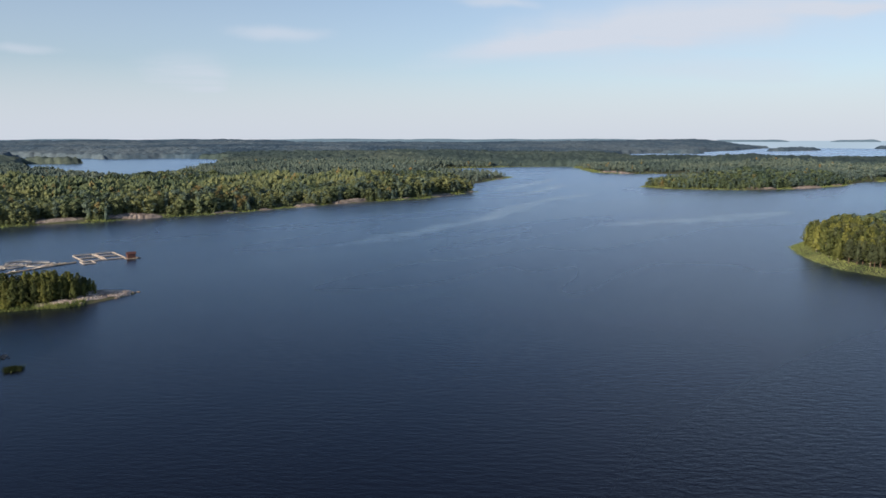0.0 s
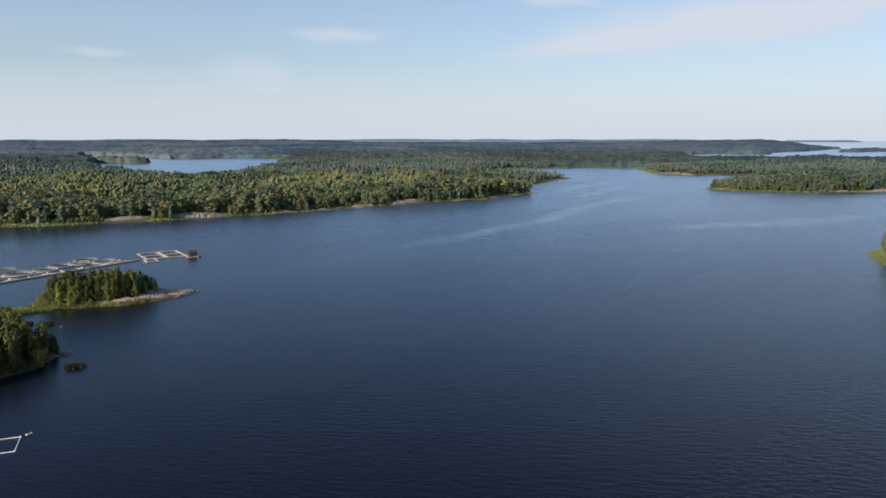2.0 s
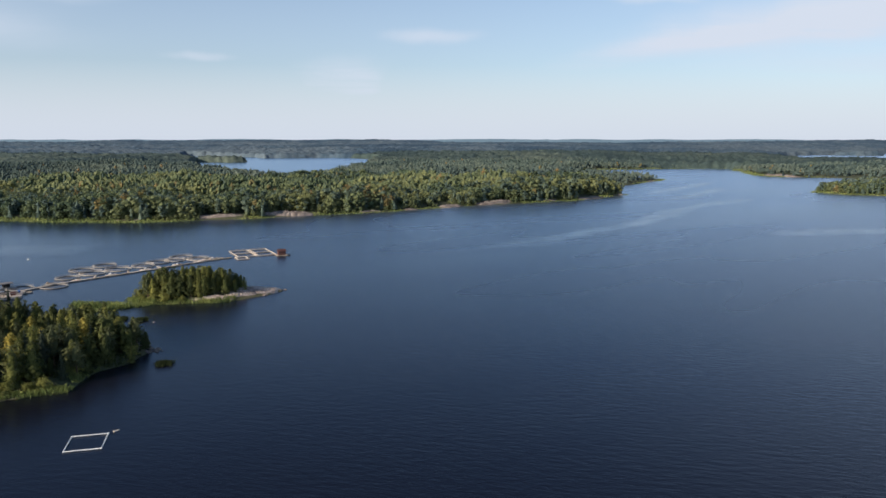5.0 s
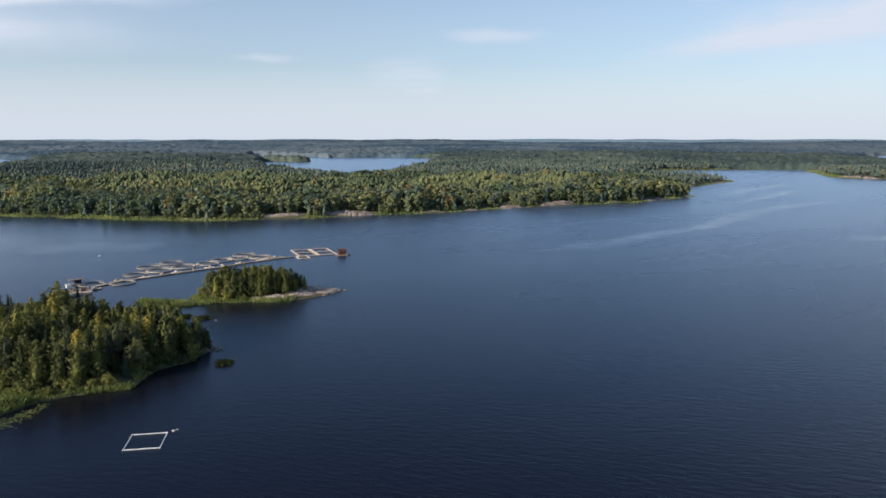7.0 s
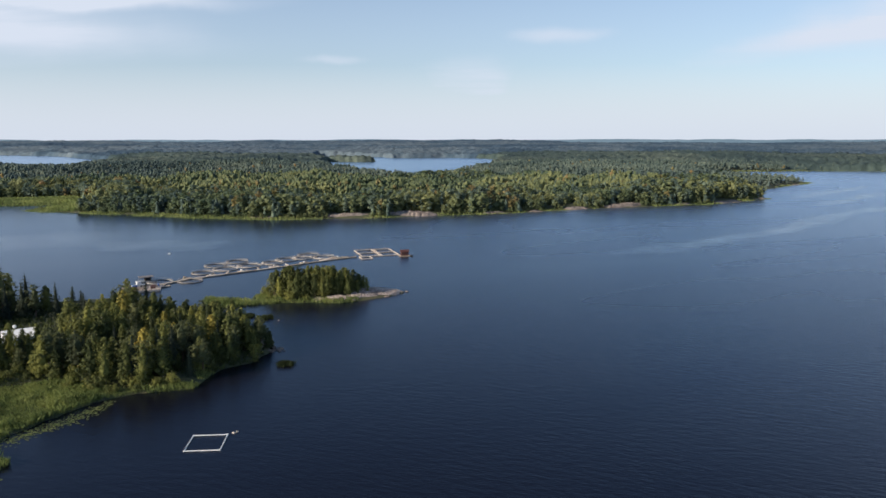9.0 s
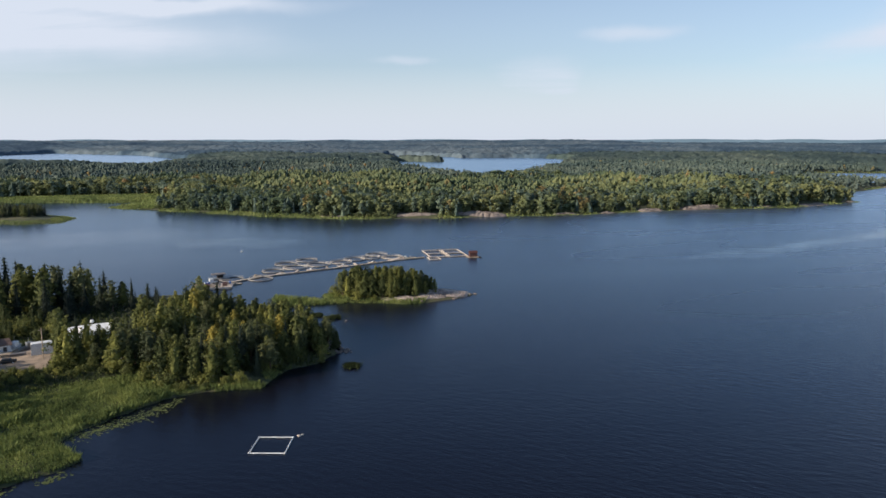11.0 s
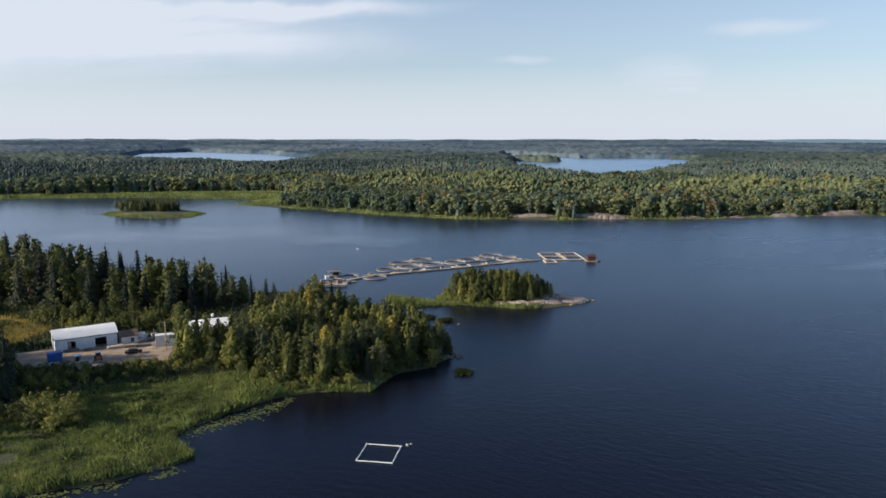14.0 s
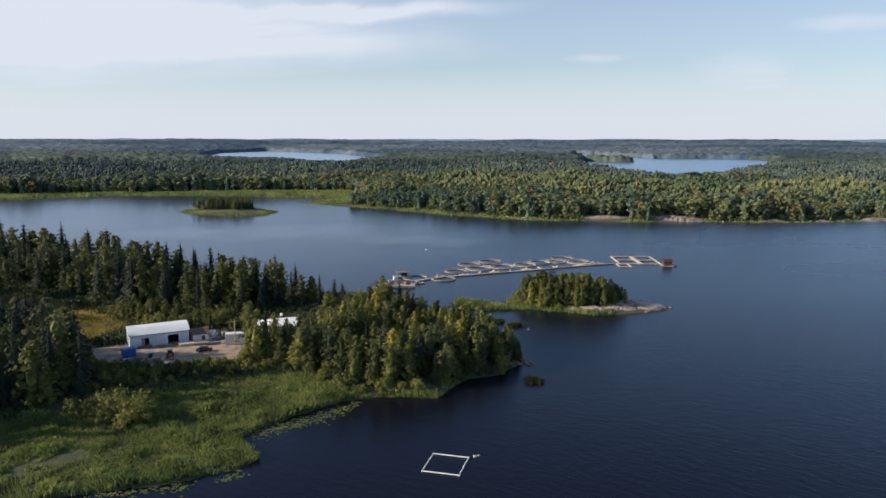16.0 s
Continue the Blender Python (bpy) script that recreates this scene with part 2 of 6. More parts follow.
def water_build(nt, N, L, bsdf):
    nt.nodes.remove(bsdf)
    deep, gloss, ms, fr = N("ShaderNodeBsdfDiffuse"), N("ShaderNodeBsdfGlossy"), N("ShaderNodeMixShader"), N("ShaderNodeFresnel")
    deep.inputs["Color"].default_value = (0.004, 0.0035, 0.007, 1)
    gloss.inputs["Color"].default_value = (0.73, 0.85, 1.0, 1)
    gloss.distribution = "MULTI_GGX"
    fr.inputs["IOR"].default_value = 1.268
    L(fr.outputs[0], ms.inputs[0])
    L(deep.outputs[0], ms.inputs[1])
    L(gloss.outputs[0], ms.inputs[2])
    L(ms.outputs[0], nt.nodes["Material Output"].inputs[0])
    # wind lanes: smoother and rougher water, drawn out along the wind
    lanes = noise_node(N, L, 0.004, 2.0, stretch=(0.6, 2.4, 1.0, 30))
    lanes.inputs["Distortion"].default_value = 0.6
    lane = N("ShaderNodeMapRange")
    lane.inputs["From Min"].default_value, lane.inputs["From Max"].default_value = 0.36, 0.62
    lane.inputs["To Min"].default_value, lane.inputs["To Max"].default_value = 1.0, 0.45
    L(lanes.outputs["Fac"], lane.inputs["Value"])
    # the bay behind the cages lies in the lee
    pos, east, calm, lee = N("ShaderNodeTexCoord"), N("ShaderNodeSeparateXYZ"), N("ShaderNodeMapRange"), N("ShaderNodeMath")
    L(pos.outputs["Object"], east.inputs[0])
    L(east.outputs["X"], calm.inputs["Value"])
    calm.interpolation_type = "SMOOTHSTEP"
    calm.inputs["From Min"].default_value, calm.inputs["From Max"].default_value = -240, -30
    calm.inputs["To Min"].default_value, calm.inputs["To Max"].default_value = 0.3, 1.0
    lee.operation = "MULTIPLY"
    L(lane.outputs[0], lee.inputs[0])
    L(calm.outputs[0], lee.inputs[1])
    w1 = noise_node(N, L, 0.75, 4.0, stretch=(0.42, 1.0, 1.0, -19))
    w2 = noise_node(N, L, 2.3, 3.0, stretch=(0.6, 1.0, 1.0, -10))
    s = N("ShaderNodeMath")
    s.operation, s.inputs[1].default_value = "MULTIPLY_ADD", 0.45
    L(w2.outputs["Fac"], s.inputs[0])
    L(w1.outputs["Fac"], s.inputs[2])
    b = N("ShaderNodeBump")
    b.inputs["Distance"].default_value = 0.5
    k = N("ShaderNodeMath")
    k.operation, k.inputs[1].default_value = "MULTIPLY", WAVES
    L(lee.outputs[0], k.inputs[0])
    L(k.outputs[0], b.inputs["Strength"])
    L(s.outputs[0], b.inputs["Height"])
    L(b.outputs[0], gloss.inputs["Normal"])
    L(b.outputs[0], fr.inputs["Normal"])
    r = N("ShaderNodeMath")
    r.operation, r.inputs[1].default_value, r.inputs[2].default_value = "MULTIPLY_ADD", 0.12, 0.17
    L(lee.outputs[0], r.inputs[0])
    L(r.outputs[0], gloss.inputs["Roughness"])


WAVES = 0.3
WATER = material("lake_water", water_build, 0.1)


def soil_build(nt, N, L, bsdf):
    a, b = noise_node(N, L, 0.06, 4.0), noise_node(N, L, 0.9, 5.0)
    c1 = ramp(N, L, a.outputs["Fac"], (0.35, (0.04, 0.05, 0.02)), (0.55, (0.07, 0.075, 0.03)), (0.7, (0.1, 0.085, 0.045)))
    c2 = ramp(N, L, b.outputs["Fac"], (0.3, (0.6, 0.6, 0.6)), (0.7, (1.3, 1.3, 1.3)))
    L(mixed(N, L, 1.0, c1, c2, "MULTIPLY"), bsdf.inputs["Base Color"])
    bumped(N, L, bsdf, b.outputs["Fac"], 0.8, 0.3)


SOIL = material("forest_ground", soil_build, 0.95)


def granite_build(nt, N, L, bsdf, pale=1.0):
    a, b, c = noise_node(N, L, 0.25, 5.0), noise_node(N, L, 2.2, 6.0), noise_node(N, L, 0.7, 3.0)
    c1 = ramp(N, L, a.outputs["Fac"], (0.3, (0.17 * pale, 0.13 * pale, 0.11 * pale)), (0.5, (0.38 * pale, 0.305 * pale, 0.26 * pale)), (0.7, (0.48 * pale, 0.4 * pale, 0.345 * pale)))
    c2 = ramp(N, L, b.outputs["Fac"], (0.35, (0.5, 0.5, 0.5)), (0.65, (1.2, 1.2, 1.2)))
    col = mixed(N, L, 1.0, c1, c2, "MULTIPLY")
    lich = ramp(N, L, c.outputs["Fac"], (0.55, (0, 0, 0)), (0.68, (0.7, 0.7, 0.7)))
    L(mixed(N, L, lich, col, (0.1, 0.1, 0.06)), bsdf.inputs["Base Color"])
    bumped(N, L, bsdf, b.outputs["Fac"], 0.8, 0.25)


PALE_GRANITE = material("pale_granite", lambda *q: granite_build(*q, pale=1.25), 0.85)
MOSSY_GRANITE = material("lichen_covered_granite", lambda *q: granite_build(*q, pale=0.68), 0.9)

# numbers with no grid: value noise on a lattice
def lattice(ix, iy, seed):
    h = np.sin(ix * 127.1 + iy * 311.7 + seed * 74.7) * 43758.5453
    return h - np.floor(h)


def vnoise(x, y, seed=0):
    x, y = np.asarray(x, float), np.asarray(y, float)
    ix, iy = np.floor(x), np.floor(y)
    u, v = x - ix, y - iy
    u, v = u * u * (3 - 2 * u), v * v * (3 - 2 * v)
    a, b = lattice(ix, iy, seed), lattice(ix + 1, iy, seed)
    c, d = lattice(ix, iy + 1, seed), lattice(ix + 1, iy + 1, seed)
    return (a * (1 - u) + b * u) * (1 - v) + (c * (1 - u) + d * u) * v


def fbm(x, y, size, seed=0, octaves=3):
    return sum(vnoise(x / size * 2**k, y / size * 2**k, seed + k) * 0.5**k for k in range(octaves)) / (2 - 0.5 ** (octaves - 1))


def inland(x, y, poly):
    """Signed distance to a closed outline: positive inside."""
    x, y = np.asarray(x, float), np.asarray(y, float)
    best = np.full(x.shape, 1e18)
    inside = np.zeros(x.shape, bool)
    for (ax, ay), (bx, by) in zip(poly, poly[1:] + poly[:1]):
        ex, ey = bx - ax, by - ay
        t = np.clip(((x - ax) * ex + (y - ay) * ey) / (ex * ex + ey * ey), 0, 1)
        best = np.minimum(best, (x - ax - t * ex) ** 2 + (y - ay - t * ey) ** 2)
        if by != ay:
            inside ^= ((ay > y) != (by > y)) & (x < (y - ay) * ex / (by - ay) + ax)
    return np.where(inside, 1, -1) * np.sqrt(best)


def smooth(x):
    x = np.clip(x, 0, 1)
    return x * x * (3 - 2 * x)


# the shores, in metres
MAINLAND = [(-5200, -500), (-1900, -300), (-1300, 60), (-960, 300), (-689, 484), (-671, 531), (-617, 589), (-532, 622), (-465, 632), (-405, 652),
            (-395, 625), (-405, 592), (-344, 580), (-304, 570), (-241, 549), (-192, 544), (-149, 548), (-109, 556), (-56, 577), (-17, 597), (37, 622),
            (84, 653), (130, 677), (183, 697), (265, 770), (238, 800), (250, 860), (340, 953), (424, 1056), (330, 1150), (320, 1290), (412, 1396),
            (564, 1442), (703, 1432), (670, 1310), (614, 1150), (636, 1112), (712, 1078), (745, 1000), (640, 890), (520, 822), (490, 788), (506, 745), (558, 712), (638, 704), (735, 727),
            (850, 800), (1200, 790), (2000, 300), (5200, -500), (5200, 5200), (-5200, 5200)]
MIDDLE_LAKE = [(-92, 960), (-108, 1090), (-88, 1330), (-40, 1610), (0, 2150), (-100, 2345), (-215, 2400), (-370, 2340), (-420, 2450), (-690, 2680),
               (-650, 2450), (-480, 1950), (-420, 1650), (-330, 1420), (-235, 1260), (-150, 1140), (-115, 1010)]
LAKE_SPIT = [(-345, 1960), (-400, 1938), (-510, 1965), (-470, 2005), (-390, 1995)]
LEFT_LAKE = [(-2099, 2385), (-2192, 2794), (-1611, 2518), (-1060, 1930), (-840, 1420), (-850, 1290), (-1270, 1440), (-1700, 1840)]
OPEN_SEA = [(990, 1700), (1300, 2300), (1465, 2531), (1933, 2748), (2382, 3070), (3077, 3711), (3427, 3876), (4300, 4400), (6000, 4400), (6000, 900),
            (1700, 900), (1400, 1280), (1200, 1500)]
NEAR_SHORE = [(-122, 94), (-112, 102), (-101, 112), (-93, 122), (-92, 127), (-102, 132), (-102, 140), (-99, 150), (-95, 160), (-88, 167), (-77, 171),
              (-77, 180), (-75, 187), (-69, 193), (-67, 204), (-75, 218), (-90, 230), (-106, 240), (-128, 252), (-150, 266), (-165, 258), (-190, 255), (-260, 262),
              (-330, 265), (-420, 235), (-600, 100), (-700, -200), (-300, -100), (-170, 60)]
SMALL_ISLAND = [(-41, 287), (-46, 279), (-53, 271), (-62, 266), (-73, 266), (-84, 265), (-91, 268), (-96, 274), (-93, 281), (-86, 285), (-76, 288), (-56, 294)]
BAY_ISLET = [(-453, 474), (-427, 463), (-391, 461), (-370, 478), (-380, 507), (-420, 525), (-452, 512)]
SEA_ISLES = ([(1640, 2560), (1720, 2500), (1810, 2520), (1960, 2760), (1860, 2800)], [(2380, 2860), (2470, 2820), (2620, 2900), (2840, 3000), (2760, 3060), (2560, 2980)],
             [(3480, 3240), (3620, 3200), (3900, 3420), (3980, 3700), (3760, 3700)])
RIGHT_ISLAND = [(296, 317), (281, 290), (272, 266), (269, 249), (271, 230), (290, 190), (360, 170), (450, 210), (470, 300), (420, 350), (350, 350)]


MARSH = [(-116, 88), (-108, 98), (-97, 109), (-89, 121), (-88, 130), (-98, 134), (-98, 140), (-95, 150), (-91, 160), (-74, 168), (-74, 172), (-97, 166), (-108, 169),
         (-124, 160), (-131, 153), (-135, 146), (-138, 140), (-143, 126), (-150, 121), (-158, 112), (-175, 72)]
YARD = [(-175, 159), (-163, 150), (-147, 154.5), (-133, 168), (-138, 181), (-150, 184), (-168, 168)]
POOL = [(-129, 101), (-130, 108), (-128, 113), (-124, 116), (-121.5, 113), (-122.5, 104), (-126, 102)]


def shore(x, y):
    """Distance inland from the nearest shore, by all the lands."""
    m = inland(x, y, MAINLAND)
    for lake in (MIDDLE_LAKE, LEFT_LAKE, OPEN_SEA):
        m = np.minimum(m, -inland(x, y, lake))
    for land in (*SEA_ISLES, LAKE_SPIT, NEAR_SHORE, SMALL_ISLAND, BAY_ISLET, RIGHT_ISLAND):
        m = np.maximum(m, inland(x, y, land))
    far = np.hypot(x, y)
    jag = np.clip(far / 500, 0.25, 3)
    return m + jag * (8 * (fbm(x, y, 42, 3) - 0.5) + 2.5 * (fbm(x, y, 11, 9, 2) - 0.5))


def height(x, y, d=None):
    d = shore(x, y) if d is None else d
    far = np.hypot(x, y)
    z = np.where(d < 0, np.maximum(d * 0.25, -3), 0.3 + 2.4 * (1 - np.exp(-np.maximum(d, 0) / 9)))
    z = np.where((d > 0) & (far < 260), 0.25 + (z - 0.25) * (1 - 0.8 * smooth((inland(x, y, MARSH) + 5) / 9)), z)
    z = z + smooth(d / 160) * 13 * (fbm(x, y, 260, 5) - 0.25) * smooth((far - 420) / 200)
    z = z + smooth(d / 200) * smooth((far - 900) / 300) * 2.5 * fbm(x, y, 420, 27)
    z = z + smooth(d / 420) * smooth((far - 1500) / 3200) * (4 + 36 * fbm(x, y, 900, 17))
    return z


def solid(name, verts, faces, mats, index=None, smooth_shade=False, tint=None):
    """A mesh from arrays; all faces have the same number of corners."""
    me = bpy.data.meshes.new(name)
    v, f = np.asarray(verts, np.float32), np.asarray(faces, np.int32)
    k = f.shape[1]
    me.vertices.add(len(v))
    me.vertices.foreach_set("co", v.ravel())
    me.loops.add(f.size)
    me.loops.foreach_set("vertex_index", f.ravel())
    me.polygons.add(len(f))
    me.polygons.foreach_set("loop_start", np.arange(0, f.size, k, dtype=np.int32))
    for m in mats if isinstance(mats, (list, tuple)) else [mats]:
        me.materials.append(m)
    if index is not None:
        me.polygons.foreach_set("material_index", np.asarray(index, np.int32))
    me.polygons.foreach_set("use_smooth", np.full(len(f), smooth_shade))
    me.update(calc_edges=True)
    if tint is not None:
        me.attributes.new("tint", "FLOAT", "FACE").data.foreach_set("value", np.asarray(tint, np.float32))
    return me


def polar(r, a):
    """Places at distance r and angle a (degrees, to the left of +y)."""
    return -r * np.sin(np.radians(a)), r * np.cos(np.radians(a))


def sheet(name, x, y, z, keep, mat):
    n, m = x.shape
    i = np.arange(n * m).reshape(n, m)
    q = np.stack([i[:-1, :-1], i[1:, :-1], i[1:, 1:], i[:-1, 1:]], -1).reshape(-1, 4)
    k = keep.ravel()[q].any(1)
    q = q[k]
    used = np.unique(q)
    back = np.zeros(n * m, np.int64)
    back[used] = np.arange(len(used))
    return solid(name, np.stack([x, y, z], -1).reshape(-1, 3)[used], back[q], mat, smooth_shade=True)


# water to the horizon
def build_water():
    rr = np.array([0.01, 60, 150, 300, 600, 1200, 2400, 4960.0])
    a = np.linspace(0, 360, 97)
    R, A = np.meshgrid(rr, a, indexing="ij")
    x, y = polar(R, A)
    tagged(new("water", sheet("water", x, y, x * 0, x < 1e9, WATER)), "dark blue rippled lake water with paler wind lanes", "water", kind="structure")


build_water()


def build_ground():
    rr = 430 * np.exp(np.arange(0, 2.447, 0.0155))
    a = np.arange(-68, 84, 0.33)
    R, A = np.meshgrid(rr, a, indexing="ij")
    x, y = polar(R, A)
    d = shore(x, y)
    z = height(x, y, d)
    tagged(new("ground", sheet("ground", x, y, z, d > -6, SOIL)), "wooded low lake shore with grass and bare soil", "ground", kind="structure")
    for name, label, box, step in (("ground_near_shore", "wooded promontory with marsh and yard", (-420, -64, 40, 272), 2.2),
                                   ("ground_small_island", "small low rocky island", (-112, -36, 254, 302), 1.2),
                                   ("ground_right_island", "wooded island with a grassy edge", (260, 480, 160, 360), 3.0)):
        x, y = np.meshgrid(np.arange(box[0], box[1], step), np.arange(box[2], box[3], step), indexing="ij")
        d = shore(x, y)
        tagged(new(name, sheet(name, x, y, height(x, y, d), d > -4, SOIL)), label, "ground", kind="structure")


build_ground()


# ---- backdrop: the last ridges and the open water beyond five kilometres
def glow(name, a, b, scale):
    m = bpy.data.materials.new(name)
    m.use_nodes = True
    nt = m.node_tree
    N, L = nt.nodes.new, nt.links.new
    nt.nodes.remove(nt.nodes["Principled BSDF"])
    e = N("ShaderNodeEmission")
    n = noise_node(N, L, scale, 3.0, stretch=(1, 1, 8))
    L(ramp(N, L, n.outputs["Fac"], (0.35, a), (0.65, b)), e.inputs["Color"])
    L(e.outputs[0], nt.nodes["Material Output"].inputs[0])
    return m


def build_backdrop():
    # emission in pale blues stands in for daylight and haze on both sheets
    hills, sea = glow("far_hills_glow", (0.16, 0.225, 0.27), (0.2, 0.27, 0.31), 0.004), glow("far_water_glow", (0.46, 0.56, 0.64), (0.5, 0.6, 0.68), 0.002)
    a = np.arange(0, 360.01, 0.1)
    side = np.where(a > 180, a - 360, a)
    land = smooth((side + 33) / 3) * smooth((170 - side) / 5)
    isles = smooth((vnoise(a / 2.6, a * 0, 31) - 0.45) / 0.25) * smooth((side + 170) / 10)
    top = 43 + (6 + 13 * fbm(a * 3, a * 0, 9, 41, 4)) * np.maximum(land, isles * 0.75)
    foot = np.where(side > -32, -5.0, 38.0)
    for name, r, up, mat, label in (("backdrop_water", 4950, a * 0 + 44.5, sea, "glowing pale backdrop of open water on the horizon"), ("backdrop_hills", 4900, top, hills, "glowing backdrop of a wooded ridge in hazy blue on the horizon")):
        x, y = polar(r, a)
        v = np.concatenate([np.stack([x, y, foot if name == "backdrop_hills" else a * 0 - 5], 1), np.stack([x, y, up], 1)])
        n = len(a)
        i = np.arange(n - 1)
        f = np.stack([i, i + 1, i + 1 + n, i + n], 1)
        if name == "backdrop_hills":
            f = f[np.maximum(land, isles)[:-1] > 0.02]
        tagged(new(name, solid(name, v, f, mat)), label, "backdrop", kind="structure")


build_backdrop()

# ---- trees
RNG = np.random.RandomState(7)


def ball(sub=1):
    bm = bmesh.new()
    bmesh.ops.create_icosphere(bm, subdivisions=sub, radius=1)
    v = np.array([q.co[:] for q in bm.verts])
    f = np.array([[q.index for q in t.verts] for t in bm.faces])
    bm.free()
    return v, f


ICO, BALL = ball(1), ball(2)
OCTA = np.array([(1, 0, 0), (-1, 0, 0), (0, 1, 0), (0, -1, 0), (0, 0, 1), (0, 0, -1.0)]), np.array([(0, 2, 4), (2, 1, 4), (1, 3, 4), (3, 0, 4), (2, 0, 5), (1, 2, 5), (3, 1, 5), (0, 3, 5)])


def sprays(c, out, size, rng, spread=0.4):
    """Single three-cornered leaf sprays at the places c, facing outwards."""
    n = len(c)
    out = out + rng.normal(0, spread, (n, 3))
    out /= np.linalg.norm(out, axis=1)[:, None] + 1e-9
    side = np.cross(out, rng.normal(0, 1, (n, 3)))
    side /= np.linalg.norm(side, axis=1)[:, None] + 1e-9
    up = np.cross(side, out)
    s = size * rng.uniform(0.6, 1.4, (n, 1))
    v = np.stack([c - side * s - up * s * 0.6, c + side * s * 0.9 - up * s * 0.5, c + up * s * 1.1 + side * s * rng.uniform(-0.4, 0.4, (n, 1))], 1)
    return v.reshape(-1, 3), np.arange(3 * n).reshape(n, 3)


def join(*pieces):
    vs, fs, k = [], [], 0
    for v, f in pieces:
        vs.append(v)
        fs.append(f + k)
        k += len(v)
    return np.concatenate(vs), np.concatenate(fs)


def tris(q):
    return np.concatenate([q[:, [0, 1, 2]], q[:, [0, 2, 3]]]) if q.shape[1] == 4 else q


def tube(path, radii, sides=6):
    """A tapered limb along a line of places."""
    path = np.asarray(path, float)
    a = np.linspace(0, 2 * np.pi, sides, endpoint=False)
    rings = []
    for k, p in enumerate(path):
        d = path[min(k + 1, len(path) - 1)] - path[max(k - 1, 0)]
        d /= np.linalg.norm(d) + 1e-9
        u = np.cross(d, (0.3, 0.9, 0.1))
        u /= np.linalg.norm(u)
        w = np.cross(d, u)
        rings.append(p + radii[k] * (np.cos(a)[:, None] * u + np.sin(a)[:, None] * w))
    v = np.concatenate(rings)
    f = []
    for k in range(len(path) - 1):
        for s in range(sides):
            f.append((k * sides + s, k * sides + (s + 1) % sides, (k + 1) * sides + (s + 1) % sides, (k + 1) * sides + s))
    return v, np.array(f)


def crown_shape(kind, t):
    """Half width of a crown, as a share of its height, at the share t of the way up."""
    if kind == "birch":
        return 0.275 * min(1, 0.45 + 2.0 * t) * max(0.03, 1 - t**1.9) ** 0.7
    if kind == "pine":
        return 0.26 * min(1, 0.5 + 1.6 * t) * math.sqrt(max(0.04, 1 - t**2.2))
    return 0.5 * math.sqrt(max(0.02, 1 - t * t))


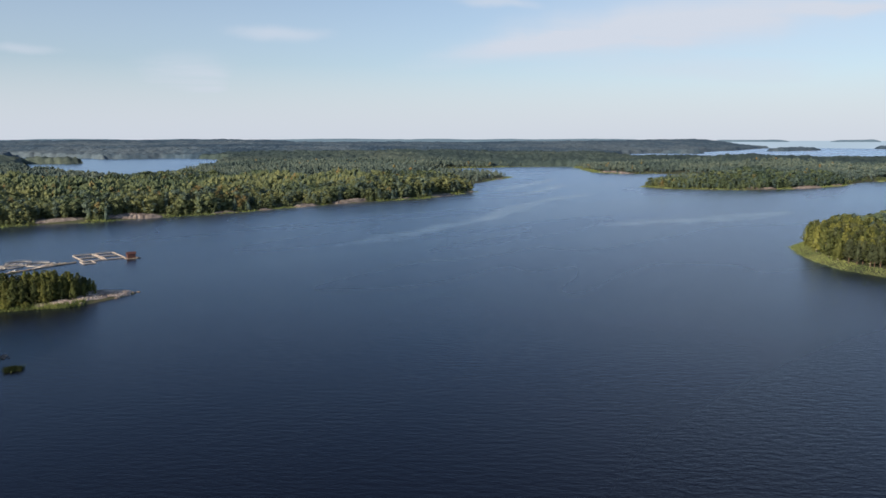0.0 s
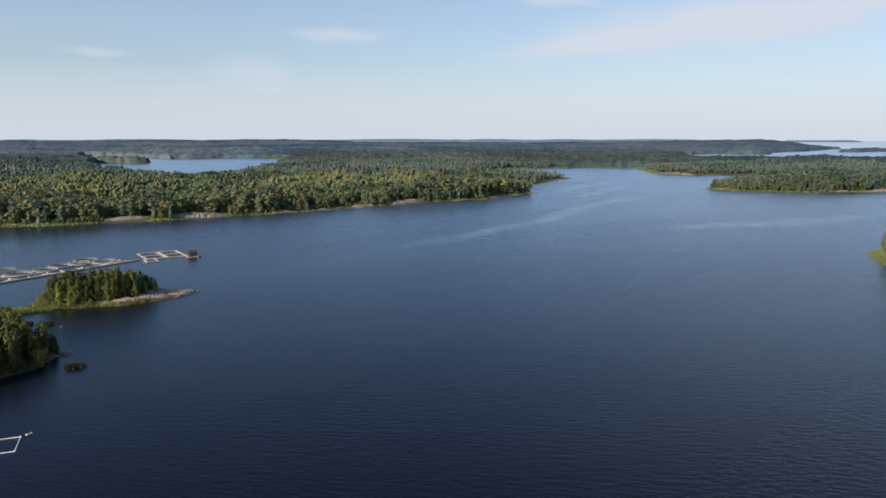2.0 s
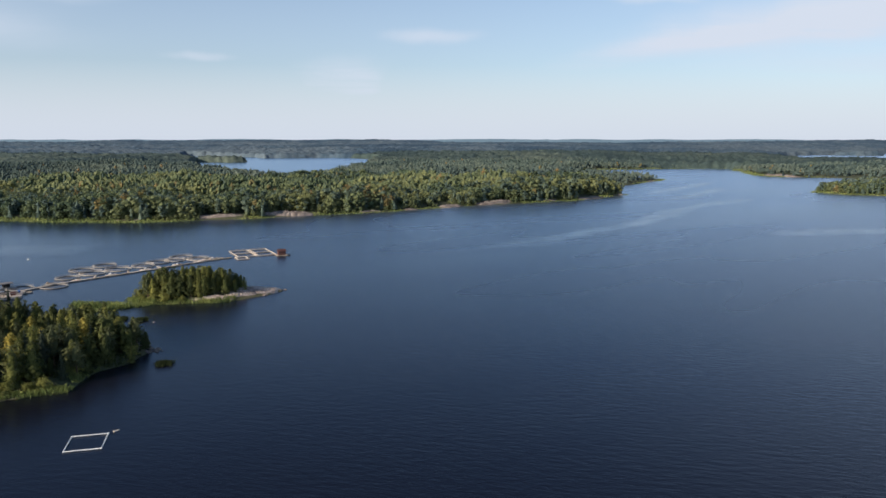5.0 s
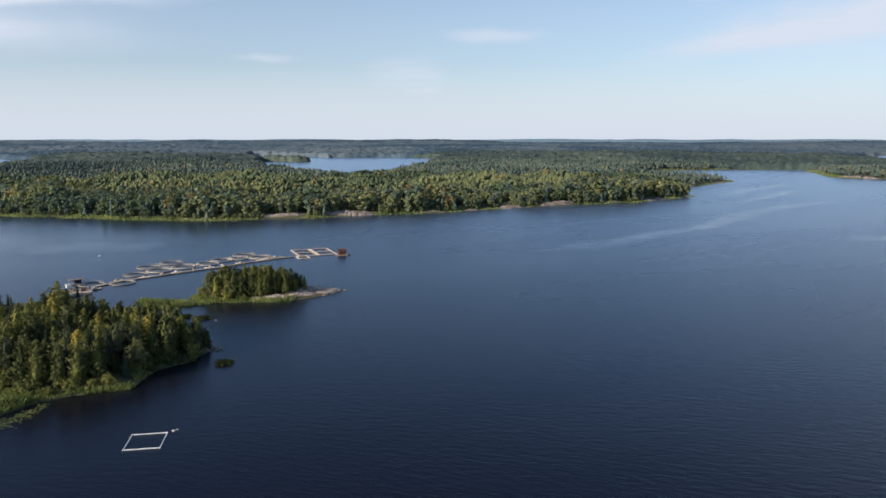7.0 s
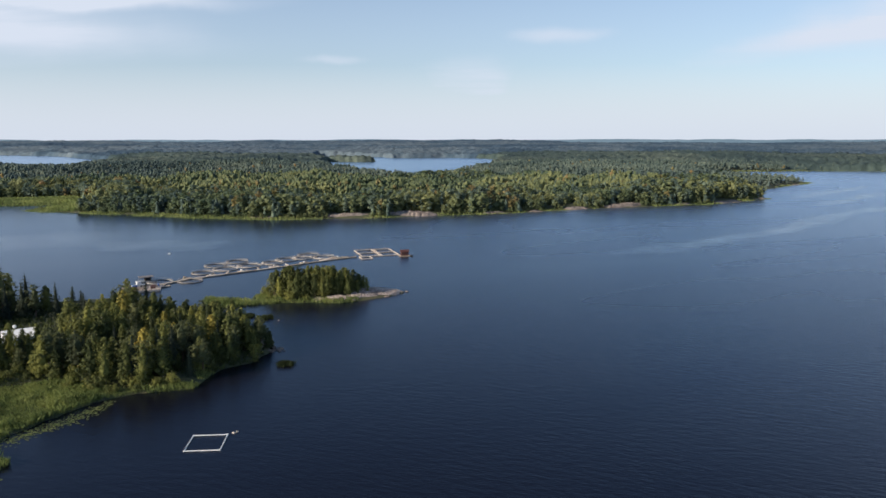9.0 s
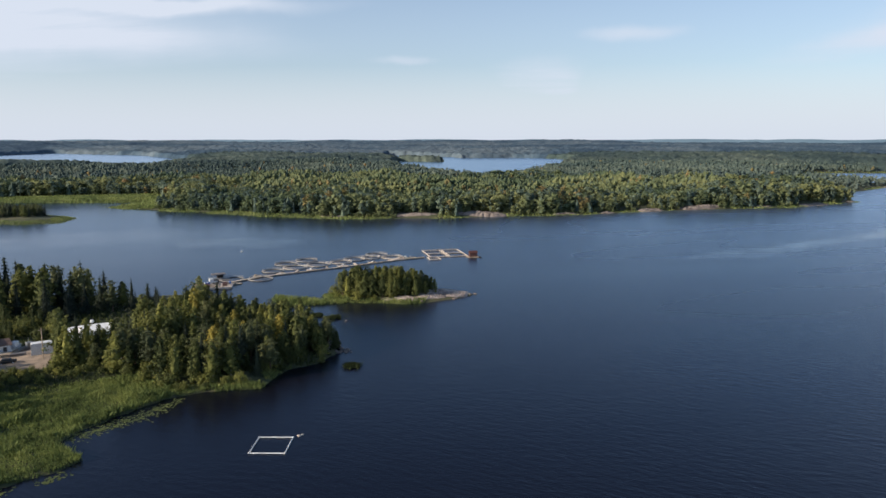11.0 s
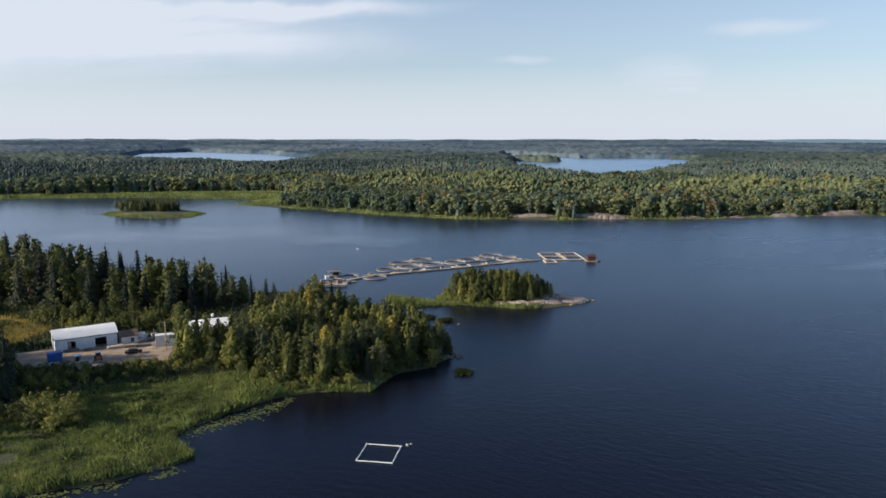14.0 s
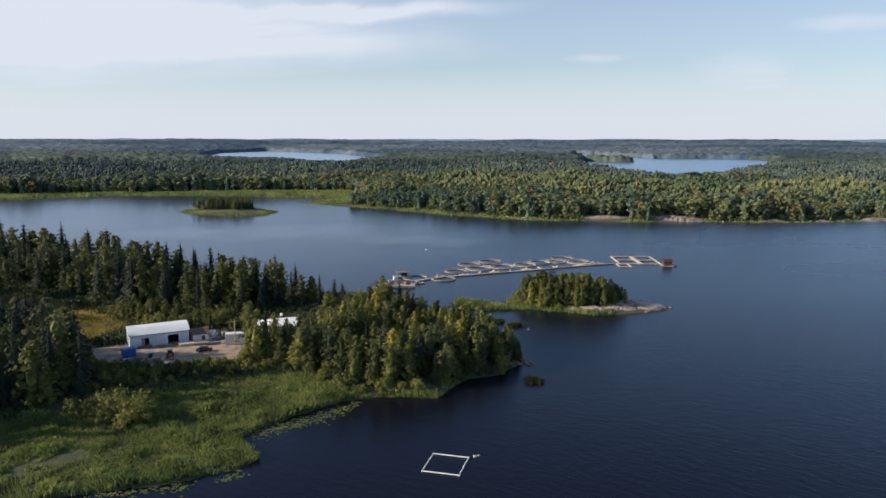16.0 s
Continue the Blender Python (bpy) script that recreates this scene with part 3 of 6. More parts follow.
def tree_arrays(kind, h, seed, leaves=460, size=0.42):
    """Crown and trunk arrays of one tree."""
    rng = np.random.RandomState(seed)
    if kind == "spruce":
        r, n, tier = 0.25 * h, leaves, 13
        t = 1 - np.sqrt(rng.uniform(0, 1, n))
        t = (np.floor(t * tier) + 0.4 * rng.uniform(0, 1, n)) / tier
        a = rng.uniform(0, 2 * np.pi, n)
        lobe = 0.75 + 0.3 * np.sin(a * 5 + np.floor(t * tier) * 2.1) + rng.uniform(-0.1, 0.12, n)
        q = r * (1 - t) ** 0.76 * lobe * np.sqrt(rng.uniform(0.12, 1, n)) + 0.03
        c = np.stack([q * np.cos(a), q * np.sin(a), h * (0.07 + 0.93 * t) - 0.45 * q], 1)
        o = np.stack([np.cos(a) * 0.8, np.sin(a) * 0.8, t * 0 + 0.6], 1)
        crown = [sprays(c, o, size * (0.5 + 0.5 * (1 - t))[:, None], rng, 0.3)]
        k = np.arange(7)
        v, f = tube([(0, 0, h * (0.08 + 0.14 * i)) for i in k], [r * 0.34 * (1 - i / 6.2) for i in k], 7)
        crown.append((v, tris(f)))
        return join(*crown), tube([(0, 0, -0.4), (0, 0, h * 0.5), (0, 0, h * 0.9)], [0.013 * h, 0.009 * h, 0.01])
    low = {"birch": 0.08, "pine": 0.28, "bush": 0.0}[kind]
    m = {"birch": 64, "pine": 30, "bush": 26}[kind] if leaves > 900 else {"birch": 40, "pine": 22, "bush": 20}[kind]
    flat = {"pine": 0.65, "birch": 1.1}.get(kind, 0.9)
    clumps = []
    for k in range(m):
        t = (k + rng.uniform(0, 1)) / m
        if kind == "bush":
            t *= 0.8
        w = crown_shape(kind, t) * h
        a = k * 2.4 + rng.uniform(-0.6, 0.6)
        q = w * rng.uniform(0.3, 1.0)
        clumps.append((q * math.cos(a), q * math.sin(a), h * (low + (0.97 - low) * t), h * rng.uniform(0.045, 0.085) * (1.25 if kind == "pine" else 1) * (2.0 if kind == "bush" else 1) * (46 / m) ** 0.33 * 0.8 * (1.0 if kind == "bush" else 1.12 - 0.45 * t)))
    clumps.append((0, 0, h * 0.95, 0.035 * h))
    wt = np.array([c[3] ** 2 for c in clumps])
    crown = []
    for (x, y, z, r), w in zip(clumps, wt / wt.sum()):
        n = max(5, int(leaves * w))
        o = rng.normal(0, 1, (n, 3))
        o /= np.linalg.norm(o, axis=1)[:, None]
        place = o * r * rng.uniform(0.3, 1.25, (n, 1)) * (1, 1, flat)
        away = o + 0.9 * np.array((x, y, 0.0)) / (math.hypot(x, y) + 0.3) + (0, 0, 0.35)
        crown.append(sprays(np.array((x, y, z)) + place, away, size, rng))
    # dense dark inner mass that hides the stem
    v, f = ICO
    ts = np.clip(v[:, 2] * 0.5 + 0.5, 0, 1)
    wide = np.array([crown_shape(kind, q) * h for q in ts * (0.75 if kind == "bush" else 1)])[:, None] * (0.34 if kind == "bush" else 0.45)
    ring_xy = v[:, :2] / (np.linalg.norm(v[:, :2], axis=1)[:, None] + 0.15) * wide * rng.uniform(0.8, 1.2, (len(v), 1))
    crown.append((np.concatenate([ring_xy, (h * (low + 0.03 + ((0.62 if kind == "bush" else 0.88) - low) * ts))[:, None]], 1), f))
    lean = rng.uniform(-0.02, 0.02, 2) * h
    top = h * (0.9 if kind != "bush" else 0.5)
    line = [(0, 0, -0.4), (lean[0] * 0.3, lean[1] * 0.3, top * 0.35), (lean[0] * 0.7, lean[1] * 0.7, top * 0.7), (lean[0] * 0.4, lean[1] * 0.4, top)]
    base = 0.0125 * h if kind != "bush" else 0.02 * h
    trunk = [tube(line, [base * 1.25, base, base * 0.65, base * 0.15], 5)]
    for x, y, z, r in clumps[2::6]:
        s = min(max(0.06 * h, z - 0.12 * h), top * 0.85)
        trunk.append(tube([(lean[0] * 0.4, lean[1] * 0.4, s), (x * 0.5, y * 0.5, (s + z) / 2 + 0.01 * h), (x * 0.95, y * 0.95, z)], [base * 0.4, base * 0.28, base * 0.1], 3))
    return join(*crown), join(*trunk)


TREE_LABELS = {
    "birch_tree": ("green leafy birch tree in the shore wood", "tree", "shore trees"),
    "yellowing_birch_tree": ("birch tree with leaves turning yellow", "tree", "shore trees"),
    "alder_tree": ("dark olive green rounded alder tree near the shore", "tree", "shore trees"),
    "spruce_tree": ("tall dark green pointed spruce tree", "tree", "shore trees"),
    "pine_tree": ("pine tree with a bare trunk and high crown", "tree", "shore trees"),
    "bush": ("rounded green willow bush on marshy ground", "bush", "shore bushes"),
}


def tree_models(fine):
    """Each kind is built a few times; every tree is a copy of one of them."""
    made = {}
    for name, kind, mat, bark, hs in (("birch_tree", "birch", BIRCH, BIRCH_BARK, (13, 12, 14, 11)), ("yellowing_birch_tree", "birch", YELLOW, BIRCH_BARK, (11,)), ("alder_tree", "birch", ALDER, BARK, (11, 12, 10)),
                                      ("spruce_tree", "spruce", SPRUCE, BARK, (17, 15, 19)), ("pine_tree", "pine", PINE, PINE_BARK, (15, 14, 16)), ("bush", "bush", BIRCH, BARK, (4.5, 5))):
        made[name] = []
        count = {"bush": 950, "spruce": 1350}.get(kind, 1350) if fine else {"bush": 480, "spruce": 800}.get(kind, 720)
        size = {"bush": 0.155, "spruce": 0.28}.get(kind, 0.22) if fine else {"bush": 0.22, "spruce": 0.41}.get(kind, 0.32)
        for k, h in enumerate(hs):
            (cv, cf), (tv, tf) = tree_arrays(kind, h, 11 * k + len(name), count, size)
            made[name].append((h, solid(name + "_trunk", tv, tf, bark, smooth_shade=True), solid(name + "_crown", cv, cf, mat)))
    return made


MODELS, PLAIN_MODELS = tree_models(True), tree_models(False)


def plant(name, x, y, h=None, z=None, which=None, fine=True):
    options = (MODELS if fine else PLAIN_MODELS)[name]
    h0, trunk, crown = options[which if which is not None else RNG.randint(len(options))]
    s = (h or h0 * RNG.uniform(0.82, 1.15)) / h0
    z = float(height(np.array([x]), np.array([y]))[0]) if z is None else z
    wide = {"spruce_tree": 1.0, "alder_tree": 1.28, "pine_tree": 1.2}.get(name, 1.1)
    top = new(name)
    top.matrix_world = pose(x, y, z, 0, 0, RNG.uniform(0, 360)) @ Matrix.Diagonal((wide * s * RNG.uniform(0.88, 1.18), wide * s * RNG.uniform(0.88, 1.18), s, 1))
    for part_name, me in (("trunk", trunk), ("crown", crown)):
        new(part_name, me).parent = top
    label, cat, group = TREE_LABELS[name]
    return tagged(top, label, cat, group)


def scattered(poly, step, seed, wobble=0.42):
    """Places on a shaken grid inside an outline."""
    rng = np.random.RandomState(seed)
    p = np.array(poly)
    x, y = np.meshgrid(np.arange(p[:, 0].min(), p[:, 0].max(), step), np.arange(p[:, 1].min(), p[:, 1].max(), step))
    x, y = x.ravel() + rng.uniform(-wobble, wobble, x.size) * step, y.ravel() + rng.uniform(-wobble, wobble, y.size) * step
    k = inland(x, y, poly) > 0
    return x[k], y[k]


def grove(poly, step, seed, kinds, heights=(10, 15), clear=2.0, fine=True, edge=0.75, dome=None):
    x, y = scattered(poly, step, seed)
    d = shore(x, y)
    rng = np.random.RandomState(seed + 1)
    names, odds = zip(*kinds)
    for px, py, pd in zip(x, y, d):
        if pd < clear or float(inland(px, py, YARD)) > 0.3:
            continue
        name = names[rng.choice(len(names), p=np.array(odds) / sum(odds))]
        lift = 0.5 + 1.5 * (float(fbm(px, py, 20, seed)) - 0.5) + rng.uniform(-0.2, 0.2)
        h = heights[0] + (heights[1] - heights[0]) * min(1.1, max(0, lift))
        if -2 < (px + 138) * 0.8 + (py - 195) * 0.6 < 11 and 2 < (px + 138) * 0.6 - (py - 195) * 0.8 < 30:
            h *= 0.55  # young growth in front of the white house
        if seed == 21 and px < -124 and py > 204:
            h *= 0.72
        if seed == 22 and px > -165:
            h *= 0.62
        if px < -196 and 128 < py < 160:
            h *= 0.55
        if dome:
            h *= 0.16 + 0.84 * max(0, 1 - ((px - dome[0]) / dome[1]) ** 2) ** 0.8
        if name == "spruce_tree":
            h *= 1.12
        if name == "bush":
            h = rng.uniform(*heights) if heights[1] < 6 else rng.uniform(3.2, 5.5)
        plant(name, px, py, h * (edge + (1 - edge) * min(1, pd / 10)), fine=fine)


PROMONTORY = [(-69, 198), (-76, 182), (-82, 173), (-90, 167.5), (-98, 165), (-108, 169.5), (-128, 170), (-133, 178), (-130, 188), (-128, 200), (-138, 216), (-136, 226), (-118, 230), (-100, 228), (-86, 221), (-72, 209)]
BACK_WOOD = [(-138, 229), (-152, 221), (-165, 208), (-188, 199), (-215, 202), (-260, 206), (-330, 206), (-350, 200), (-350, 235), (-320, 246), (-260, 246), (-190, 242), (-165, 241), (-142, 238)]
DARK_WOOD = [(-149, 121), (-148, 138), (-162, 150), (-176, 152), (-190, 158), (-220, 150), (-232, 112), (-210, 66), (-165, 88)]
grove(PROMONTORY, 3.8, 21, (("birch_tree", 34), ("alder_tree", 30), ("pine_tree", 18), ("spruce_tree", 13), ("yellowing_birch_tree", 4), ("bush", 1)), (5.5, 12.6), 1.0)
grove(BACK_WOOD, 6.6, 22, (("birch_tree", 8), ("alder_tree", 12), ("pine_tree", 18), ("spruce_tree", 62)), (10, 19.5), 3, False)
grove(DARK_WOOD, 5.4, 23, (("alder_tree", 10), ("pine_tree", 15), ("spruce_tree", 75)), (12, 19), 3, False)
grove([(-150, 122), (-144, 127), (-144, 132), (-160, 137), (-172, 130), (-160, 114)], 3.8, 33, (("bush", 20), ("spruce_tree", 50), ("alder_tree", 30)), (6, 11), 0, False)
grove([(-144, 132), (-139, 140), (-147, 149), (-163, 148), (-160, 137)], 3.0, 35, (("bush", 100),), (1.8, 3.2), 0, False)
grove([(-98, 163.5), (-90, 165.5), (-80, 170.5), (-80, 174), (-92, 169), (-100, 167.5), (-112, 171), (-112, 168.5)], 2.6, 34, (("bush", 100),), (2.6, 4.5), 0.2)
grove([(-91, 270), (-84, 267), (-75, 268.5), (-62, 271.5), (-52, 279), (-56, 290), (-76, 286), (-90, 281)], 3.0, 24, (("birch_tree", 36), ("alder_tree", 36), ("pine_tree", 26), ("spruce_tree", 2)), (9.5, 12.5), 0.6, True, 0.6, (-79, 27))
grove([(-454, 487), (-430, 476), (-402, 482), (-394, 500), (-420, 514), (-452, 507)], 4.6, 25, (("pine_tree", 45), ("alder_tree", 35), ("spruce_tree", 20)), (6, 11), 4, False)
grove([(290, 326), (268, 266), (266, 240), (276, 215), (300, 205), (330, 250), (345, 335)], 4.4, 26, (("birch_tree", 48), ("alder_tree", 16), ("pine_tree", 36)), (10, 14.5), 6.5, False)
grove([(-162, 149), (-146, 138), (-138, 141), (-131, 154), (-124, 161), (-112, 169), (-118, 172), (-130, 171), (-142, 162), (-150, 154)], 3.2, 27, (("bush", 100),), (1.7, 3.0), 0)
grove([(-166, 180), (-160, 186), (-152, 190), (-150, 205), (-165, 206), (-190, 198), (-205, 190), (-184, 184)], 4.2, 28, (("bush", 55), ("alder_tree", 45)), (5, 9), 0)
grove([(-70, 200), (-75, 181), (-88, 171.5), (-130, 168), (-128, 174), (-90, 177), (-78, 187), (-74, 200)], 3.6, 29, (("bush", 70), ("alder_tree", 30)), (5, 9), -0.5)
grove([(-64, 206), (-65, 192), (-72, 178), (-76, 182), (-70, 194), (-70, 208), (-82, 222), (-100, 233), (-98, 238), (-78, 226)], 2.9, 31, (("bush", 65), ("alder_tree", 35)), (5, 9), -0.6)
grove([(-96, 274), (-90, 268), (-75, 266), (-64, 268), (-75, 270), (-90, 272), (-93, 280)], 3.4, 30, (("bush", 100),), clear=0.3)
for bx, by, bh in ((-136, 128, 4.6), (-131, 130, 5.6), (-126, 130, 5.4), (-133, 133, 6.2), (-128, 134, 5.6), (-139, 129, 4.2), (-123, 131, 4.2), (-130, 127, 4.0), (-135, 130.5, 5.8), (-142, 128, 3.6), (-126, 127, 3.8), (-132, 126.5, 4.4)):
    plant("bush", bx, by - 1.5, bh * 1.1)


plant("birch_tree", -131, 172, 15)
plant("birch_tree", -128, 170, 11)
for ax, ay, ah in ((-131.5, 188, 6.5), (-134.5, 185.5, 5.5), (-129, 190.5, 7.5)):
    plant("alder_tree", ax, ay, ah)


# ---- woods on the far shores: one mesh a stretch
def far_models():
    """Small trees of about a hundred triangles, a few of each kind."""
    out = []
    for kind, m, n in (("birch", 0, 4), ("spruce", 1, 3), ("pine", 1, 2), ("birch", 2, 1)):
        for k in range(n):
            rng = np.random.RandomState(50 + k + 10 * m)
            h = 1.0
            if kind == "spruce":
                pieces = []
                for i in range(3):
                    a = np.linspace(0, 2 * np.pi, 7)[:-1] + rng.uniform(0, 1)
                    r = (0.2 - 0.055 * i) * rng.uniform(0.75, 1.25, 6)
                    ring = np.stack([r * np.cos(a), r * np.sin(a), 0.1 + 0.26 * i + rng.uniform(-0.04, 0.04, 6)], 1)
                    v = np.concatenate([ring, [(0, 0, 0.48 + 0.26 * i)]])
                    pieces.append((v, np.array([(j, (j + 1) % 6, 6) for j in range(6)])))
                c = rng.normal(0, 0.06, (14, 3)) * (1, 1, 0) + np.stack([np.zeros(14), np.zeros(14), rng.uniform(0.15, 0.85, 14)], 1)
                pieces.append(sprays(c, c * (4, 4, 0) + (0, 0, 0.4), 0.085, rng))
            else:
                pieces = []
                cl = [(0.0, 0.0, 0.2, 0.15), (0.09, 0, 0.4, 0.19), (-0.11, 0.06, 0.53, 0.19), (0.04, -0.1, 0.66, 0.18), (0, 0.03, 0.83, 0.14)] if kind == "birch" else [(-0.02, 0.03, 0.4, 0.14), (0.07, 0.03, 0.62, 0.15), (-0.07, -0.03, 0.74, 0.15), (0, 0, 0.87, 0.12)]
                for x, y, z, r in cl:
                    o = rng.normal(0, 1, (13, 3))
                    o /= np.linalg.norm(o, axis=1)[:, None]
                    pieces.append(sprays(np.array((x, y, z)) + o * r * 0.95, o + (0, 0, 0.3), 0.076, rng))
                    v, f = OCTA
                    pick = rng.uniform(-0.2, 0.2, (len(v), 1)) + 1
                    pieces.append((np.array((x, y, z)) + v * pick * r * 0.62, f))
                if kind == "pine":
                    v, f = tube([(0, 0, 0), (0, 0, 0.7)], [0.016, 0.01], 3)
                    pieces.append((v, tris(f)))
            v, f = join(*pieces)
            out.append((m, v, f))
    return out


def coarse_models():
    """Single tops for woods more than a kilometre off."""
    out = []
    for m, n in ((0, 4), (1, 3), (2, 1)):
        for k in range(n):
            rng = np.random.RandomState(90 + k + 10 * m)
            pieces = []
            if m == 1:
                for base, tip, r in ((0.05, 0.72, 0.21), (0.42, 1.0, 0.13)):
                    a = np.linspace(0, 2 * np.pi, 6)[:-1] + rng.uniform(0, 1)
                    q = r * rng.uniform(0.75, 1.25, 5)
                    pieces.append((np.concatenate([np.stack([q * np.cos(a), q * np.sin(a), base + rng.uniform(-0.05, 0.05, 5)], 1), [(0, 0, tip)]]), np.array([(e, (e + 1) % 5, 5) for e in range(5)])))
            else:
                for x, y, z, r in ((0.0, 0.02, 0.8, 0.15), (0.12, 0.05, 0.55, 0.18), (-0.11, -0.07, 0.48, 0.19)):
                    v, f = OCTA
                    pieces.append((v * (r, r, r * 1.35) * rng.uniform(0.75, 1.25, (6, 1)) + (x + rng.uniform(-0.05, 0.05), y + rng.uniform(-0.05, 0.05), z + rng.uniform(-0.06, 0.06)), f))
            v, f = join(*pieces)
            out.append((m, v, f))
    return out


def wood(name, label, models, x, y, h, rng, mats, odds, wide=1.0):
    if len(x) == 0:
        return
    z = height(x, y) - 0.5
    pick = rng.choice(len(models), len(x), p=np.array(odds) / np.sum(odds))
    shade = np.clip(rng.uniform(0, 1, len(x)) * 0.38 + 0.06 + 1.2 * (fbm(x, y, 60, 15) - 0.4) + 1.5 * (fbm(x, y, 240, 19) - 0.45) + 0.1, 0, 1)
    if len(models) > 4:  # stands that turn yellow on the dry rocky slope
        pick[(fbm(x, y, 35, 88) > 0.55) & (x > -330) & (x < 60) & (y < 730) & (rng.uniform(0, 1, len(x)) < 0.08)] = len(models) - 1
    turn, w = rng.uniform(0, 2 * np.pi, len(x)), rng.uniform(0.8, 1.25, len(x)) * wide
    vs, fs, ms, ts, k = [], [], [], [], 0
    for i, (m, v, f) in enumerate(models):
        q = np.where(pick == i)[0]
        if not len(q):
            continue
        c, s = np.cos(turn[q])[:, None], np.sin(turn[q])[:, None]
        hh = (h[q] * w[q])[:, None]
        px = x[q][:, None] + hh * (v[None, :, 0] * c - v[None, :, 1] * s)
        py = y[q][:, None] + hh * (v[None, :, 0] * s + v[None, :, 1] * c)
        pz = z[q][:, None] + h[q][:, None] * v[None, :, 2]
        vs.append(np.stack([px, py, pz], -1).reshape(-1, 3))
        fs.append((f[None] + (np.arange(len(q)) * len(v))[:, None, None]).reshape(-1, 3) + k)
        ms.append(np.full(len(q) * len(f), m))
        ts.append(np.repeat(shade[q], len(f)))
        k += len(q) * len(v)
    ob = new(name, solid(name, np.concatenate(vs), np.concatenate(fs), mats, np.concatenate(ms), False, np.concatenate(ts)))
    return tagged(ob, label, "forest", kind="stuff")


def reed_bay(x, y):
    """How far inside the reed beds at the head of the bay a place lies."""
    return np.minimum(inland(x, y, [(-760, 440), (-680, 480), (-600, 580), (-460, 620), (-398, 640), (-402, 596), (-362, 582), (-346, 592), (-362, 614), (-388, 645), (-392, 680), (-432, 697), (-560, 642), (-655, 577), (-728, 500), (-900, 400)]), 99)


def far_places(r0, r1, a0, a1, step, seed, margin):
    rng = np.random.RandomState(seed)
    n = int((r1 * r1 - r0 * r0) * 0.5 * radians(a1 - a0) / step**2)
    r, a = np.sqrt(rng.uniform(r0 * r0, r1 * r1, n)), rng.uniform(a0, a1, n)
    x, y = polar(r, a)
    d = shore(x, y)
    gap = fbm(x, y, 60, 71)
    k = (d > margin + 5 * (fbm(x, y, 25, 77) - 0.4)) & (gap > 0.2) & (reed_bay(x, y) < 0) & (inland(x, y, BAY_ISLET) < -8)
    for cx, cy, rx in ((-75, 578, 22), (-124, 563, 20), (60, 641, 14), (104, 669, 20), (215, 726, 25)):
        k &= (np.hypot(x - cx, (y - cy) * 1.4) > rx) | (d > 12)
    return x[k], y[k], d[k], rng


